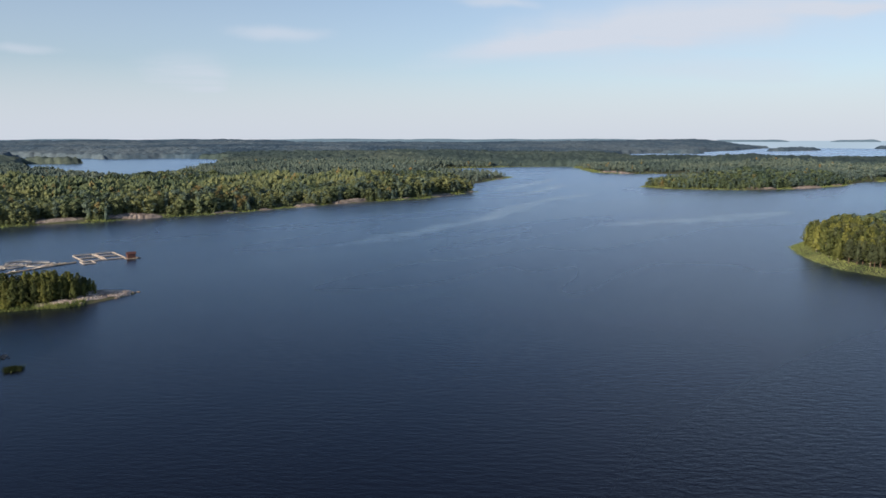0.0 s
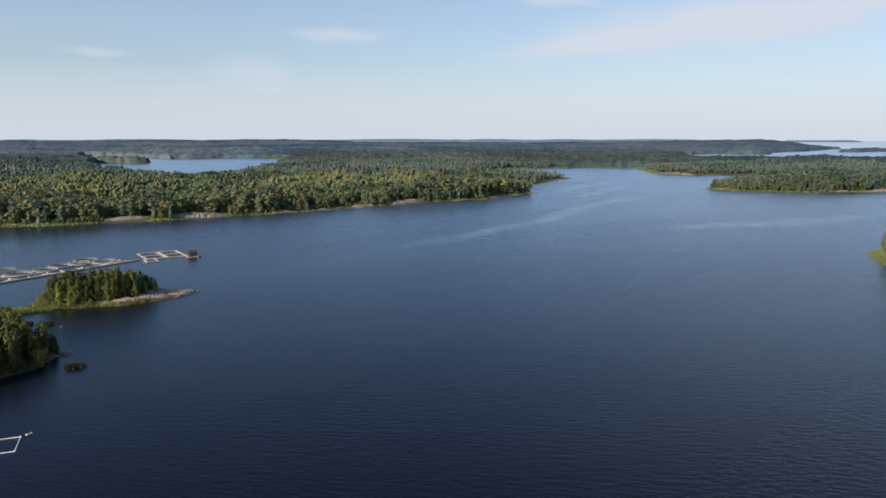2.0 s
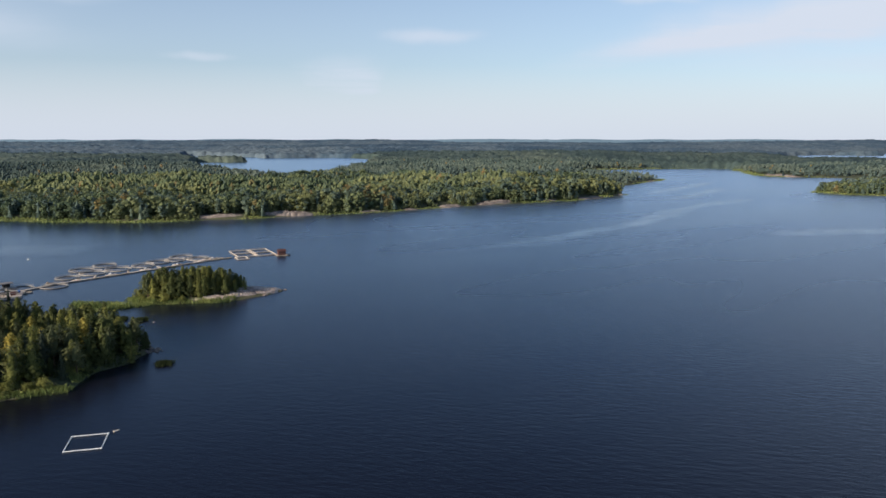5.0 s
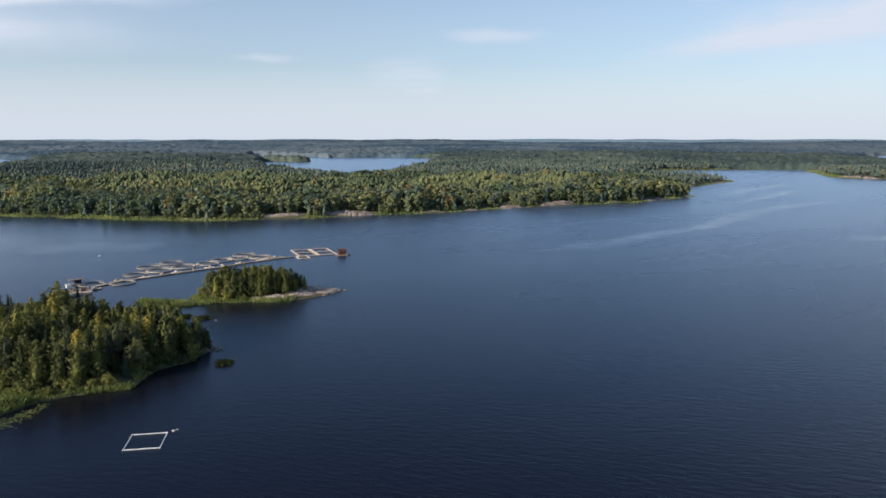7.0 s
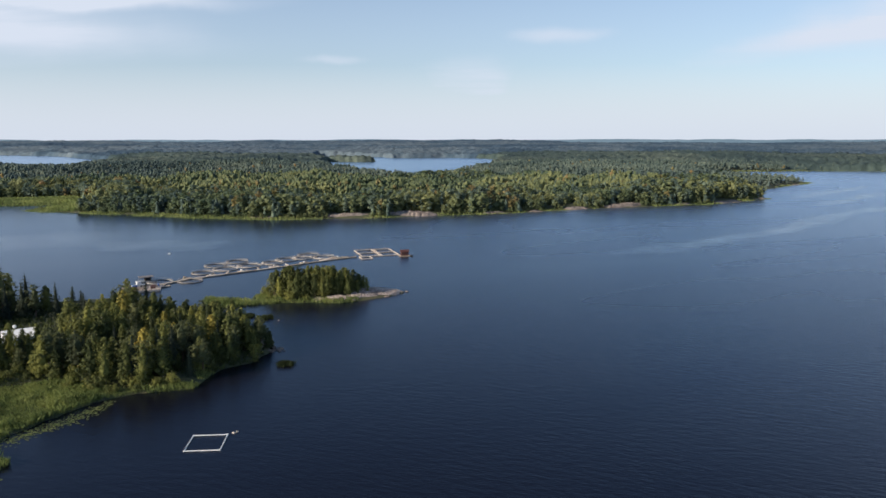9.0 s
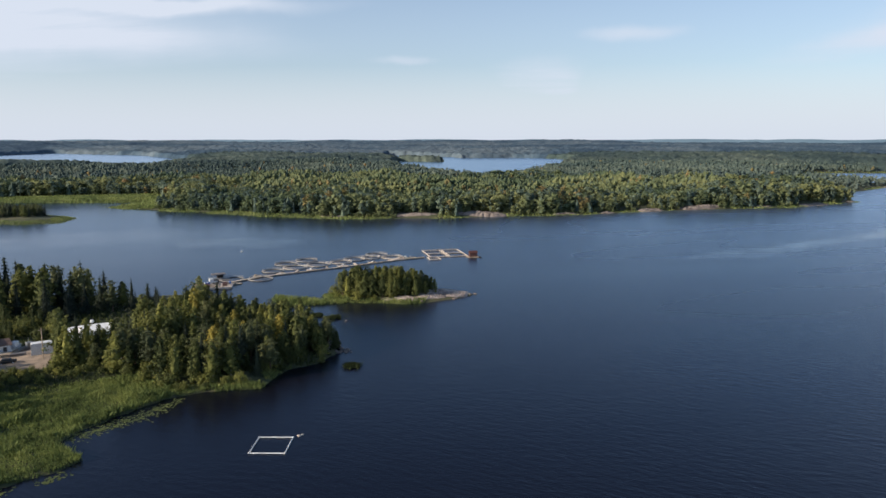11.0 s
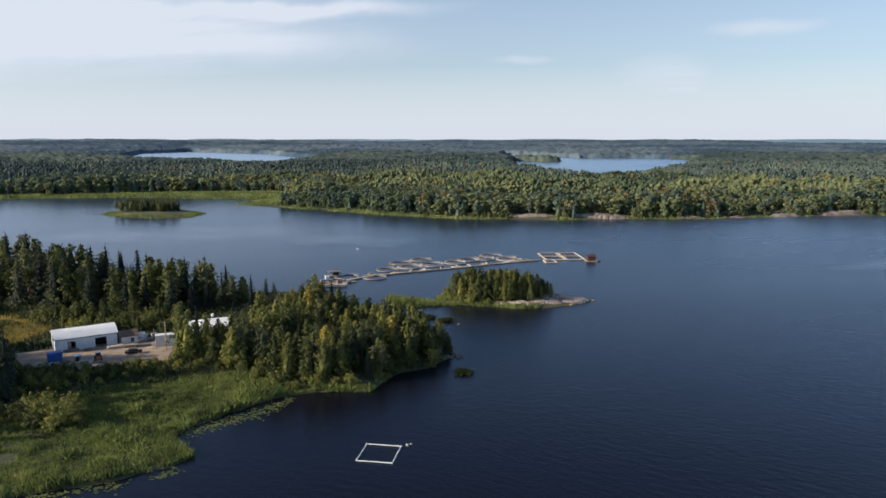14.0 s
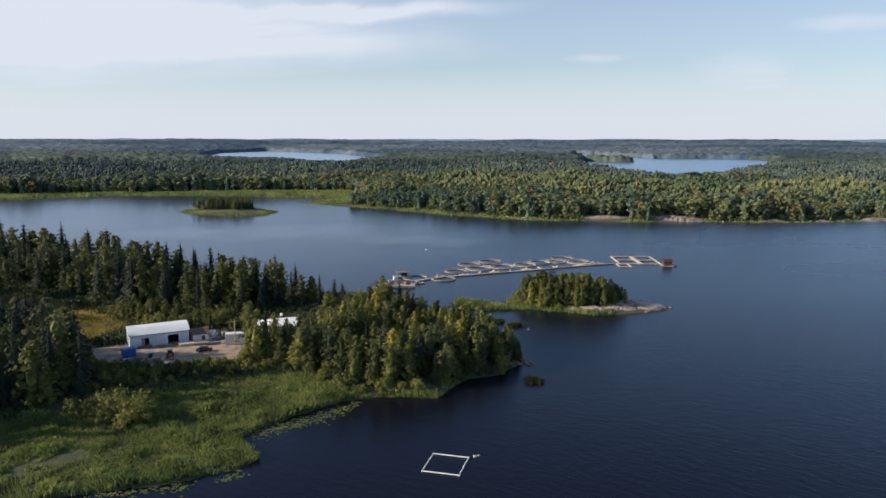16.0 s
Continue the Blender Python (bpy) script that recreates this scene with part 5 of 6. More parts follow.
def build_lilies():
    rng = np.random.RandomState(12)
    pts = []
    for (ax, ay), (bx, by), n, s in (((-102, 136), (-94, 152), 420, 1.5), ((-94, 152), (-92, 160), 120, 1.0), ((-110, 104), (-97, 113), 200, 1.0), ((-94, 117), (-92, 121), 60, 0.8)):
        t = rng.uniform(0, 1, n)
        pts.append(np.stack([ax + (bx - ax) * t + rng.normal(0, s, n) + s, ay + (by - ay) * t + rng.normal(0, s, n)], 1))
    p = np.concatenate(pts)
    p = p[shore(p[:, 0], p[:, 1]) < 0.5]
    a = np.linspace(0.3, 2 * np.pi - 0.3, 8)
    leaf = np.concatenate([[(0, 0, 0)], np.stack([np.cos(a), np.sin(a), 0.03 * np.cos(3 * a)], 1)])
    fan = np.array([(0, i, i + 1) for i in range(1, 8)])
    r, turn = rng.uniform(0.12, 0.32, len(p)), rng.uniform(0, 6.28, len(p))
    c, s = np.cos(turn)[:, None], np.sin(turn)[:, None]
    v = np.stack([p[:, :1] + r[:, None] * (leaf[:, 0] * c - leaf[:, 1] * s), p[:, 1:] + r[:, None] * (leaf[:, 0] * s + leaf[:, 1] * c), 0.03 + r[:, None] * leaf[:, 2] + 0 * c], -1).reshape(-1, 3)
    f = (fan[None] + (np.arange(len(p)) * len(leaf))[:, None, None]).reshape(-1, 3)
    tagged(new("water_lilies", solid("water_lilies", v, f, LILY, tint=np.repeat(rng.uniform(0, 1, len(p)), len(fan)))), "floating round water lily leaves beside the reeds", "water lilies", kind="stuff")


build_lilies()


# wind streaks: smooth films on the water
def slick_build(nt, N, L, bsdf):
    nt.nodes.remove(bsdf)
    bsdf = N("ShaderNodeBsdfGlossy")
    bsdf.inputs["Color"].default_value, bsdf.inputs["Roughness"].default_value = (0.9, 0.95, 1.0, 1), 0.1
    n = noise_node(N, L, 0.05, 2.5, stretch=(0.8, 1.2, 1.0, 35))
    g = N("ShaderNodeAttribute")
    g.attribute_name = "tint"
    f, h = N("ShaderNodeMapRange"), N("ShaderNodeMath")
    f.inputs["From Min"].default_value, f.inputs["From Max"].default_value = 0.25, 0.75
    f.inputs["To Min"].default_value, f.inputs["To Max"].default_value = 0.08, 0.5
    h.operation = "MULTIPLY"
    L(n.outputs["Fac"], f.inputs["Value"])
    L(f.outputs[0], h.inputs[0])
    L(g.outputs["Fac"], h.inputs[1])
    tr, ms = N("ShaderNodeBsdfTransparent"), N("ShaderNodeMixShader")
    L(h.outputs[0], ms.inputs[0])
    L(tr.outputs[0], ms.inputs[1])
    L(bsdf.outputs[0], ms.inputs[2])
    L(ms.outputs[0], nt.nodes["Material Output"].inputs[0])


SLICK = material("smooth_film", slick_build, 0.4)


def slick(points, width, z, film=1.0):
    """A smooth streak: a ribbon just above the water along a curved line."""
    p = np.array(points, float)
    t = np.linspace(0, len(p) - 1, 60)
    x, y = (np.interp(t, np.arange(len(p)), p[:, k]) for k in (0, 1))
    for _ in range(6):
        x[1:-1], y[1:-1] = (x[:-2] + x[1:-1] + x[2:]) / 3, (y[:-2] + y[1:-1] + y[2:]) / 3
    dx, dy = np.gradient(x), np.gradient(y)
    n = np.hypot(dx, dy)
    w = width * (0.5 + fbm(x, y, 40, 5)) * np.minimum(1, np.minimum(np.arange(60), np.arange(59, -1, -1)) / 8 + 0.05)
    s = np.linspace(-0.5, 0.5, 9)
    X, Y = x[:, None] - (dy / n * w)[:, None] * s, y[:, None] + (dx / n * w)[:, None] * s
    me = sheet("water_lane", X, Y, X * 0 + z, X < 1e9, SLICK)
    thick = film * smooth(1 - np.abs(2 * s) ** 1.2)[None, :] * smooth(np.minimum(np.arange(60), np.arange(59, -1, -1)) / 12)[:, None]
    me.attributes.new("tint", "FLOAT", "POINT").data.foreach_set("value", thick.ravel().astype(np.float32))
    tagged(new("water_lane", me), "pale smooth streak drifting on the lake", "water", kind="structure")


for k, (pts, w) in enumerate((([(41, 385), (73, 404), (112, 436), (146, 472), (181, 499), (225, 560), (257, 606), (306, 651), (350, 691), (399, 720)], 16), ([(231, 433), (289, 448), (335, 446), (403, 468), (452, 493)], 22),
                              ([(281, 764), (349, 848), (416, 930), (472, 1005)], 16), ([(270, 684), (343, 765), (429, 885)], 14), ([(-400, 345), (-330, 385), (-290, 412), (-235, 455)], 55), ([(-235, 392), (-203, 407), (-150, 405)], 30))):
    slick(pts, w * 1.9, 0.008 + 0.004 * k, 0.62 if k < 4 else 0.3)


# the fish farm
def round_cage(x, y, r, mat):
    top = thing("round_fish_cage", pose(x, y, 0.1, 0, 0, RNG.uniform(0, 90)), "round floating fish cage ring with low handrail", "fish cage", "round fish cages")
    part("floating_ring", ring(r, 0.17, 0.12), mat, top)
    part("floating_ring", ring(r - 0.5, 0.14, 0.1), PIPE, top)
    part("handrail", ring(r - 0.25, 0.06, 0.85, 40, 5), mat, top)
    post = rod(bmesh.new(), (0, 0, 0.1), (0, 0, 0.85), 0.05, 6)
    me = bpy.data.meshes.new("post")
    post.to_mesh(me)
    post.free()
    me.materials.append(PIPE)
    for k in range(14):
        a = 2 * math.pi * k / 14
        q = part("post", me, None, top)
        q.location = ((r - 0.3) * math.cos(a), (r - 0.3) * math.sin(a), 0)
    # the net hangs from the rail down into the water
    n, bm = 40, bmesh.new()
    rows = [[bm.verts.new((q * math.cos(2 * math.pi * i / n), q * math.sin(2 * math.pi * i / n), z)) for i in range(n)] for q, z in ((r - 0.66, 0.06), (r - 0.7, -0.3), (r - 0.8, -1.2))]
    for a, b in zip(rows, rows[1:]):
        for i in range(n):
            bm.faces.new((a[i], a[(i + 1) % n], b[(i + 1) % n], b[i]))
    part("net", bm, DARK_NET, top, "dark fine netting")
    return top


for cx, cy, r, mat in ((-147, 299, 5.2, PIPE), (-135, 302, 5.2, PIPE), (-137.5, 321, 5.0, PIPE), (-139, 340, 5.4, PIPE), (-131, 331.5, 5.6, PALE_PIPE), (-133, 352, 5.4, PIPE),
                       (-123, 341, 5.6, PALE_PIPE), (-114.5, 350, 5.2, PALE_PIPE), (-110.5, 360, 5.6, PIPE), (-103.5, 375.5, 5.8, PIPE), (-104, 366, 5.0, PALE_PIPE), (-93.5, 369, 5.4, PALE_PIPE)):
    round_cage(cx, cy, r, mat)


def walkway(a, b, width, label="long narrow floating wooden walkway of planked sections"):
    """One floating section: beams, floats and cross planks."""
    a, b = Vector(a), Vector(b)
    n = (b - a).length
    ang = math.degrees(math.atan2(b.y - a.y, b.x - a.x))
    top = thing("walkway_section", pose(*((a + b) / 2).xy, 0.0, 0, 0, ang), label, "walkway", "floating walkway")
    part("float", block((0, 0, 0.08, n * 0.96, width * 0.8, 0.3)), PIPE, top)
    part("beam", block((0, width / 2 - 0.1, 0.3, n, 0.14, 0.16)), WEATHERED_WOOD, top)
    part("beam", block((0, -width / 2 + 0.1, 0.3, n, 0.14, 0.16)), WEATHERED_WOOD, top)
    count = max(3, int(n / 0.6))
    bm = block((0, 0, 0.43, n / count * 0.9, width, 0.07), bevel=0.01)
    me = bpy.data.meshes.new("plank")
    bm.to_mesh(me)
    bm.free()
    me.materials.append(RNG.choice([PALE_WOOD, WEATHERED_WOOD]))
    for k in range(count):
        q = part("plank", me, None, top)
        q.location = ((k + 0.5) / count * n - n / 2, 0, 0)
    return top


LINE = [(-149.5, 284), (-143, 293.5), (-137, 306), (-126, 317.5), (-115, 329.5), (-104, 342), (-93, 355), (-85, 364), (-77, 371)]
for (ax, ay), (bx, by) in zip(LINE, LINE[1:]):
    walkway((ax, ay, 0), (bx, by, 0), 1.0)
for (ax, ay), (bx, by), w in (((-92, 357), (-89, 366), 2.0), ((-125.5, 318), (-127, 325), 0.8), ((-114.5, 330), (-117, 336), 0.8), ((-104, 342.5), (-107, 347), 0.8)):
    walkway((ax, ay, 0), (bx, by, 0), w, "short floating wooden cross walkway between the cages")


def platform(x, y, turn, n, w, load):
    """A small working raft: float, deck boards and what lies on it."""
    top = thing("work_platform", pose(x, y, 0, 0, 0, turn), "small weathered wooden working raft beside the walkway", "raft", "working rafts")
    part("float", block((0, 0, 0.1, n * 0.94, w * 0.9, 0.36), bevel=0.05), PIPE, top)
    for k in range(int(n / 0.5)):
        part("plank", block((-n / 2 + 0.25 + k * 0.5, RNG.uniform(-0.06, 0.06), 0.34, 0.45, w, 0.08), bevel=0.01), RNG.choice([WEATHERED_WOOD, PALE_WOOD]), top)
    for k in range(load):
        s = RNG.uniform(0.5, 1.0)
        part("crate", block((RNG.uniform(-0.35, 0.35) * n, RNG.uniform(-0.3, 0.3) * w, 0.38 + s * 0.35, s, s * 0.9, s * 0.7, RNG.uniform(0, 90))), RNG.choice([GREY_ROOF, WEATHERED_WOOD, WHITE_PAINT, PIPE]), top)


for x, y, turn, n, w, load in ((-87, 367.5, 40, 5, 3.5, 4), (-83, 369, 30, 4, 2.5, 2), (-121, 326.5, 48, 4.5, 2.2, 2), (-110, 339, 48, 5, 2.4, 2), (-99, 351.5, 50, 4.5, 2.4, 3), (-131, 315, 50, 4, 2, 2), (-139, 307.5, 60, 3.6, 2, 1), (-140, 290, 50, 3.5, 2.2, 2)):
    platform(x, y, turn, n, w, load)


def square_cage(cx, cy, w, d, turn, rows, label):
    """A rectangle of planked walkways with rails and nets inside."""
    top = thing("square_fish_cage", pose(cx, cy, 0, 0, 0, turn), label, "fish cage", "square fish cages")
    for s in (-1, 1):
        part("side_walkway", block((s * w / 2, 0, 0.3, 0.5, d + 0.5, 0.36)), PALE_WOOD, top)
    for k in range(rows + 1):
        part("cross_walkway", block((0, d * (k / rows - 0.5), 0.32, w - 0.5, 0.45, 0.34)), PALE_WOOD, top)
    for k in range(rows):
        y0, y1 = d * (k / rows - 0.5) + 0.5, d * ((k + 1) / rows - 0.5) - 0.5
        for yn in (y0, y1):
            part("net", block((0, yn, -0.2, w - 1.2, 0.05, 0.6), bevel=0), DARK_NET, top, "dark netting")
        for z in (1.0,):
            part("rail", block((0, y1 + 0.1, z, w - 1.0, 0.07, 0.07), bevel=0.01), WEATHERED_WOOD, top)
    for sx in (-1, 1):
        for k in range(rows * 2 + 1):
            part("rail_post", block((sx * (w / 2 - 0.45), d * (k / (rows * 2) - 0.5), 0.75, 0.09, 0.09, 0.6), bevel=0.01), WEATHERED_WOOD, top)
    return top


square_cage(-74, 384, 9.4, 22, 23, 2, "rectangular fish cage of pale planked walkways in two bays")
square_cage(-64.5, 388, 9.0, 22, 23, 2, "second rectangular fish cage of pale planked walkways in two bays")
square_cage(-71.5, 368.5, 5.4, 7.5, 23, 1, "small rectangular fish cage of pale planks")


def float_house():
    top = thing("floating_house", pose(-53, 378, 0, 0, 0, 20) @ Matrix.Scale(0.74, 4), "red-brown wooden hut on a raft beside the fish cages", "hut")
    part("raft", block((0, 0, 0.2, 8.0, 6.0, 0.5)), WEATHERED_WOOD, top)
    wall = part("wall", block((0, 0, 1.75, 5.2, 4.2, 2.6)), RED_PAINT, top)
    bm = bmesh.new()
    prof = [(-2.6, 3.0), (0, 4.3), (2.6, 3.0), (2.6, 3.15), (0, 4.47), (-2.6, 3.15)]
    v = [[bm.verts.new((s * 3.0, y, z)) for y, z in prof] for s in (-1, 1)]
    for k in range(6):
        bm.faces.new((v[0][k], v[0][(k + 1) % 6], v[1][(k + 1) % 6], v[1][k]))
    bm.faces.new(v[0])
    bm.faces.new(v[1][::-1])
    part("roof", bm, RED_PAINT, top, "rusty red roof")
    for s in (-1, 1):
        bm = bmesh.new()
        g = [bm.verts.new((s * 2.55, y, z)) for y, z in ((-2.1, 3.0), (2.1, 3.0), (0, 4.25))]
        bm.faces.new(g)
        part("gable", bm, RED_PAINT, top)
    for x in (-1.3, 1.3):
        w = part("window", block((x, -2.12, 1.9, 0.95, 0.08, 0.95)), RED_PAINT, wall)
        part("pane", block((x, -2.17, 1.9, 0.75, 0.03, 0.75), bevel=0.005), GLASS_DARK, wall)
    part("door", block((2.63, 0.3, 1.5, 0.08, 0.95, 2.0)), DARK, wall)
    part("boom", rod(bmesh.new(), (3.6, 0.5, 0.6), (6.4, 1.2, 1.2), 0.09), GREY_METAL, top)


float_house()


def service_barge():
    top = thing("service_barge", pose(-146.5, 282, 0, 0, 0, 22), "weathered wooden work barge moored at the walkway's end", "barge")
    part("hull", block((0, 0, 0.3, 15, 8.5, 0.9), bevel=0.12), GREY_METAL, top)
    for k in range(24):
        part("plank", block((-7.2 + k * 0.626, RNG.uniform(-0.1, 0.1), 0.8, 0.58, 8.4, 0.1), bevel=0.01), RNG.choice([WEATHERED_WOOD, WEATHERED_WOOD, PALE_WOOD]), top)
    for x, y, sx, sy, sz in ((-5, 1.0, 2.2, 1.8, 1.1), (-2.2, -1.6, 1.6, 1.4, 0.9), (1.5, 1.4, 2.4, 1.2, 0.8), (4.6, -1.0, 1.8, 1.6, 1.2), (5.6, 1.7, 1.2, 1.0, 0.7)):
        part("crate", block((x, y, 0.85 + sz / 2, sx, sy, sz)), RNG.choice([WEATHERED_WOOD, RED_PAINT, GREY_ROOF]), top)
    for x in (-7, -3.5, 0, 3.5, 7):
        part("rail_post", rod(bmesh.new(), (x, -3.0, 0.85), (x, -3.0, 1.85), 0.05), GREY_METAL, top)
    part("rail", rod(bmesh.new(), (-7, -3.0, 1.8), (7, -3.0, 1.8), 0.05), GREY_METAL, top)
    for x, y, r in ((-3.2, 2.6, 0.45), (-2.2, 2.9, 0.45), (2.6, -2.6, 0.4), (6.3, 2.8, 0.45)):
        part("drum", rod(bmesh.new(), (x, y, 0.85), (x, y, 1.75), r, 12), RNG.choice([BLUE_PAINT, GREY_METAL]), top)
    part("folded_net", block((0.5, 2.3, 1.2, 2.2, 1.6, 0.8, 20), (1.3, 2.0, 1.5, 1.2, 1.1, 0.7, 50), bevel=0.25), DARK_NET, top)
    shed = thing("feed_raft", pose(-153, 299, 0, 0, 0, 40), "dark feed raft with a flat canopy beside a fish cage", "raft")
    part("raft", block((0, 0, 0.3, 8, 4.5, 0.7), bevel=0.08), GREY_METAL, shed)
    for x in (-2.4, 2.4):
        for y in (-1.6, 1.6):
            part("post", rod(bmesh.new(), (x, y, 0.6), (x, y, 2.2), 0.08), GREY_METAL, shed)
    part("canopy", block((0, 0, 2.3, 5.8, 4.0, 0.22)), GREY_ROOF, shed, "dark flat roof")
    part("silo", block((0.6, 0.2, 1.3, 2.6, 2.0, 1.3), bevel=0.2), DARK, shed)
    boat("work_boat", -151, 288.5, 5.4, 40, WHITE_PAINT, "white work boat with a cabin moored at the barge", True)


def hull_mesh(n, w, h):
    """An open boat hull from rings of stations: pointed bow, flat stern."""
    bm = bmesh.new()
    rows = []
    for i in range(9):
        t = i / 8
        k = math.sqrt(max(0.0, 1 - (max(0, t - 0.35) / 0.65) ** 2.2)) * (0.88 + 0.12 * min(1, t * 3))
        x, b, sheer = (t - 0.5) * n, k * w / 2, h * (1 + 0.35 * t * t)
        rows.append([bm.verts.new((x, s * b * q, sheer * z)) for s, q, z in ((-1, 1, 1), (-1, 0.85, 0.3), (-1, 0.3, -0.15), (1, 0.3, -0.15), (1, 0.85, 0.3), (1, 1, 1), (1, 0.86, 0.96), (1, 0.7, 0.35), (-1, 0.7, 0.35), (-1, 0.86, 0.96))])
    for a, b in zip(rows, rows[1:]):
        for j in range(10):
            bm.faces.new((a[j], a[(j + 1) % 10], b[(j + 1) % 10], b[j]))
    bm.faces.new(rows[0][::-1])
    bmesh.ops.remove_doubles(bm, verts=bm.verts[:], dist=0.001)
    return bm


def boat(name, x, y, n, turn, mat, label, cabin=False, z=0.15):
    top = thing(name, pose(x, y, z, 0, 0, turn), label, "boat", "boats")
    part("hull", hull_mesh(n, n * 0.36, n * 0.13), mat, top)
    for t in (-0.2, 0.12):
        part("thwart", block((t * n, 0, n * 0.1, n * 0.06, n * 0.3, 0.05)), WEATHERED_WOOD, top)
    if cabin:
        part("cabin", block((0.02 * n, 0, 0.25 * n, 0.32 * n, 0.25 * n, 0.26 * n), bevel=0.1), mat, top)
        part("windscreen", block((0.19 * n, 0, 0.29 * n, 0.03, 0.22 * n, 0.12 * n)), GLASS_DARK, top)
        part("mast", rod(bmesh.new(), (0, 0, 0.38 * n), (0, 0, 0.62 * n), 0.05), GREY_METAL, top)
    else:
        part("engine", block((-0.5 * n, 0, 0.14 * n, 0.3, 0.35, 0.6), bevel=0.05), DARK, top)
    return top


service_barge()


def float_frame():
    """Four white pipes joined into a square on the water."""
    top = thing("floating_square_frame", pose(-59.7, 139.3, 0.1, 0, 0, 10), "white square floating pipe frame on open water", "float")
    w, d = 6.9, 7.6
    for a, b in (((-w / 2, -d / 2), (w / 2, -d / 2)), ((w / 2, -d / 2), (w / 2, d / 2)), ((w / 2, d / 2), (-w / 2, d / 2)), ((-w / 2, d / 2), (-w / 2, -d / 2))):
        part("pipe", rod(bmesh.new(), (*a, 0.05), (*b, 0.05), 0.105, 12), WHITE_PAINT, top)
    for x in (-w / 2, w / 2):
        for y in (-d / 2, d / 2):
            bm = bmesh.new()
            bmesh.ops.create_uvsphere(bm, u_segments=12, v_segments=8, radius=0.16, matrix=Matrix.Translation((x, y, 0.05)))
            part("elbow", bm, WHITE_PAINT, top)


float_frame()


def buoy(x, y, r, mat, label):
    top = thing("mooring_buoy", pose(x, y, 0.05, 0, 12, 30), label, "buoy", "buoys")
    bm = bmesh.new()
    bmesh.ops.create_uvsphere(bm, u_segments=14, v_segments=10, radius=r, matrix=Matrix.Diagonal((1.5, 1, 0.95, 1)))
    for f in bm.faces:
        f.smooth = True
    part("float_body", bm, mat, top)
    part("eye", ring(r * 0.3, r * 0.08, r * 1.05, 12, 5), GREY_METAL, top)


buoy(-56.1, 144.8, 0.27, PALE_WOOD, "pale orange mooring buoy beside the white frame")
buoy(-55.6, 145.4, 0.22, PALE_PIPE, "pale mooring buoy beside the white frame")
buoy(-178, 374, 0.5, WHITE_PAINT, "white mooring buoy in the bay")
buoy(-49.0, 377, 0.6, DARK, "dark buoy beyond the floating hut")
buoy(-88.5, 368, 0.8, DARK, "dark drum on the walkway's end")


# ---- the yard
def build_yard():
    x, y = np.meshgrid(np.arange(-186, -126, 1.0), np.arange(146, 190, 1.0), indexing="ij")
    d = inland(x, y, YARD) + 2.5 * (fbm(x, y, 6, 12) - 0.5)
    z = height(x, y) + np.clip(d * 0.1, -0.3, 0.12)
    tagged(new("gravel_yard", sheet("gravel_yard", x, y, z, d > -0.3, GRAVEL)), "pale gravel yard with wheel tracks", "yard", kind="structure")
    x, y = np.meshgrid(np.linspace(-260, -178, 60), np.linspace(-2.2, 2.2, 6), indexing="ij")
    y = y + 160 + 6 * smooth((-178 - x) / 40) - 12 * smooth((-205 - x) / 55)
    tagged(new("track", sheet("track", x, y, height(x, y) + 0.1, x < 0, GRAVEL)), "gravel track leading into the wood", "track", kind="structure")


build_yard()
BASE = 2.6


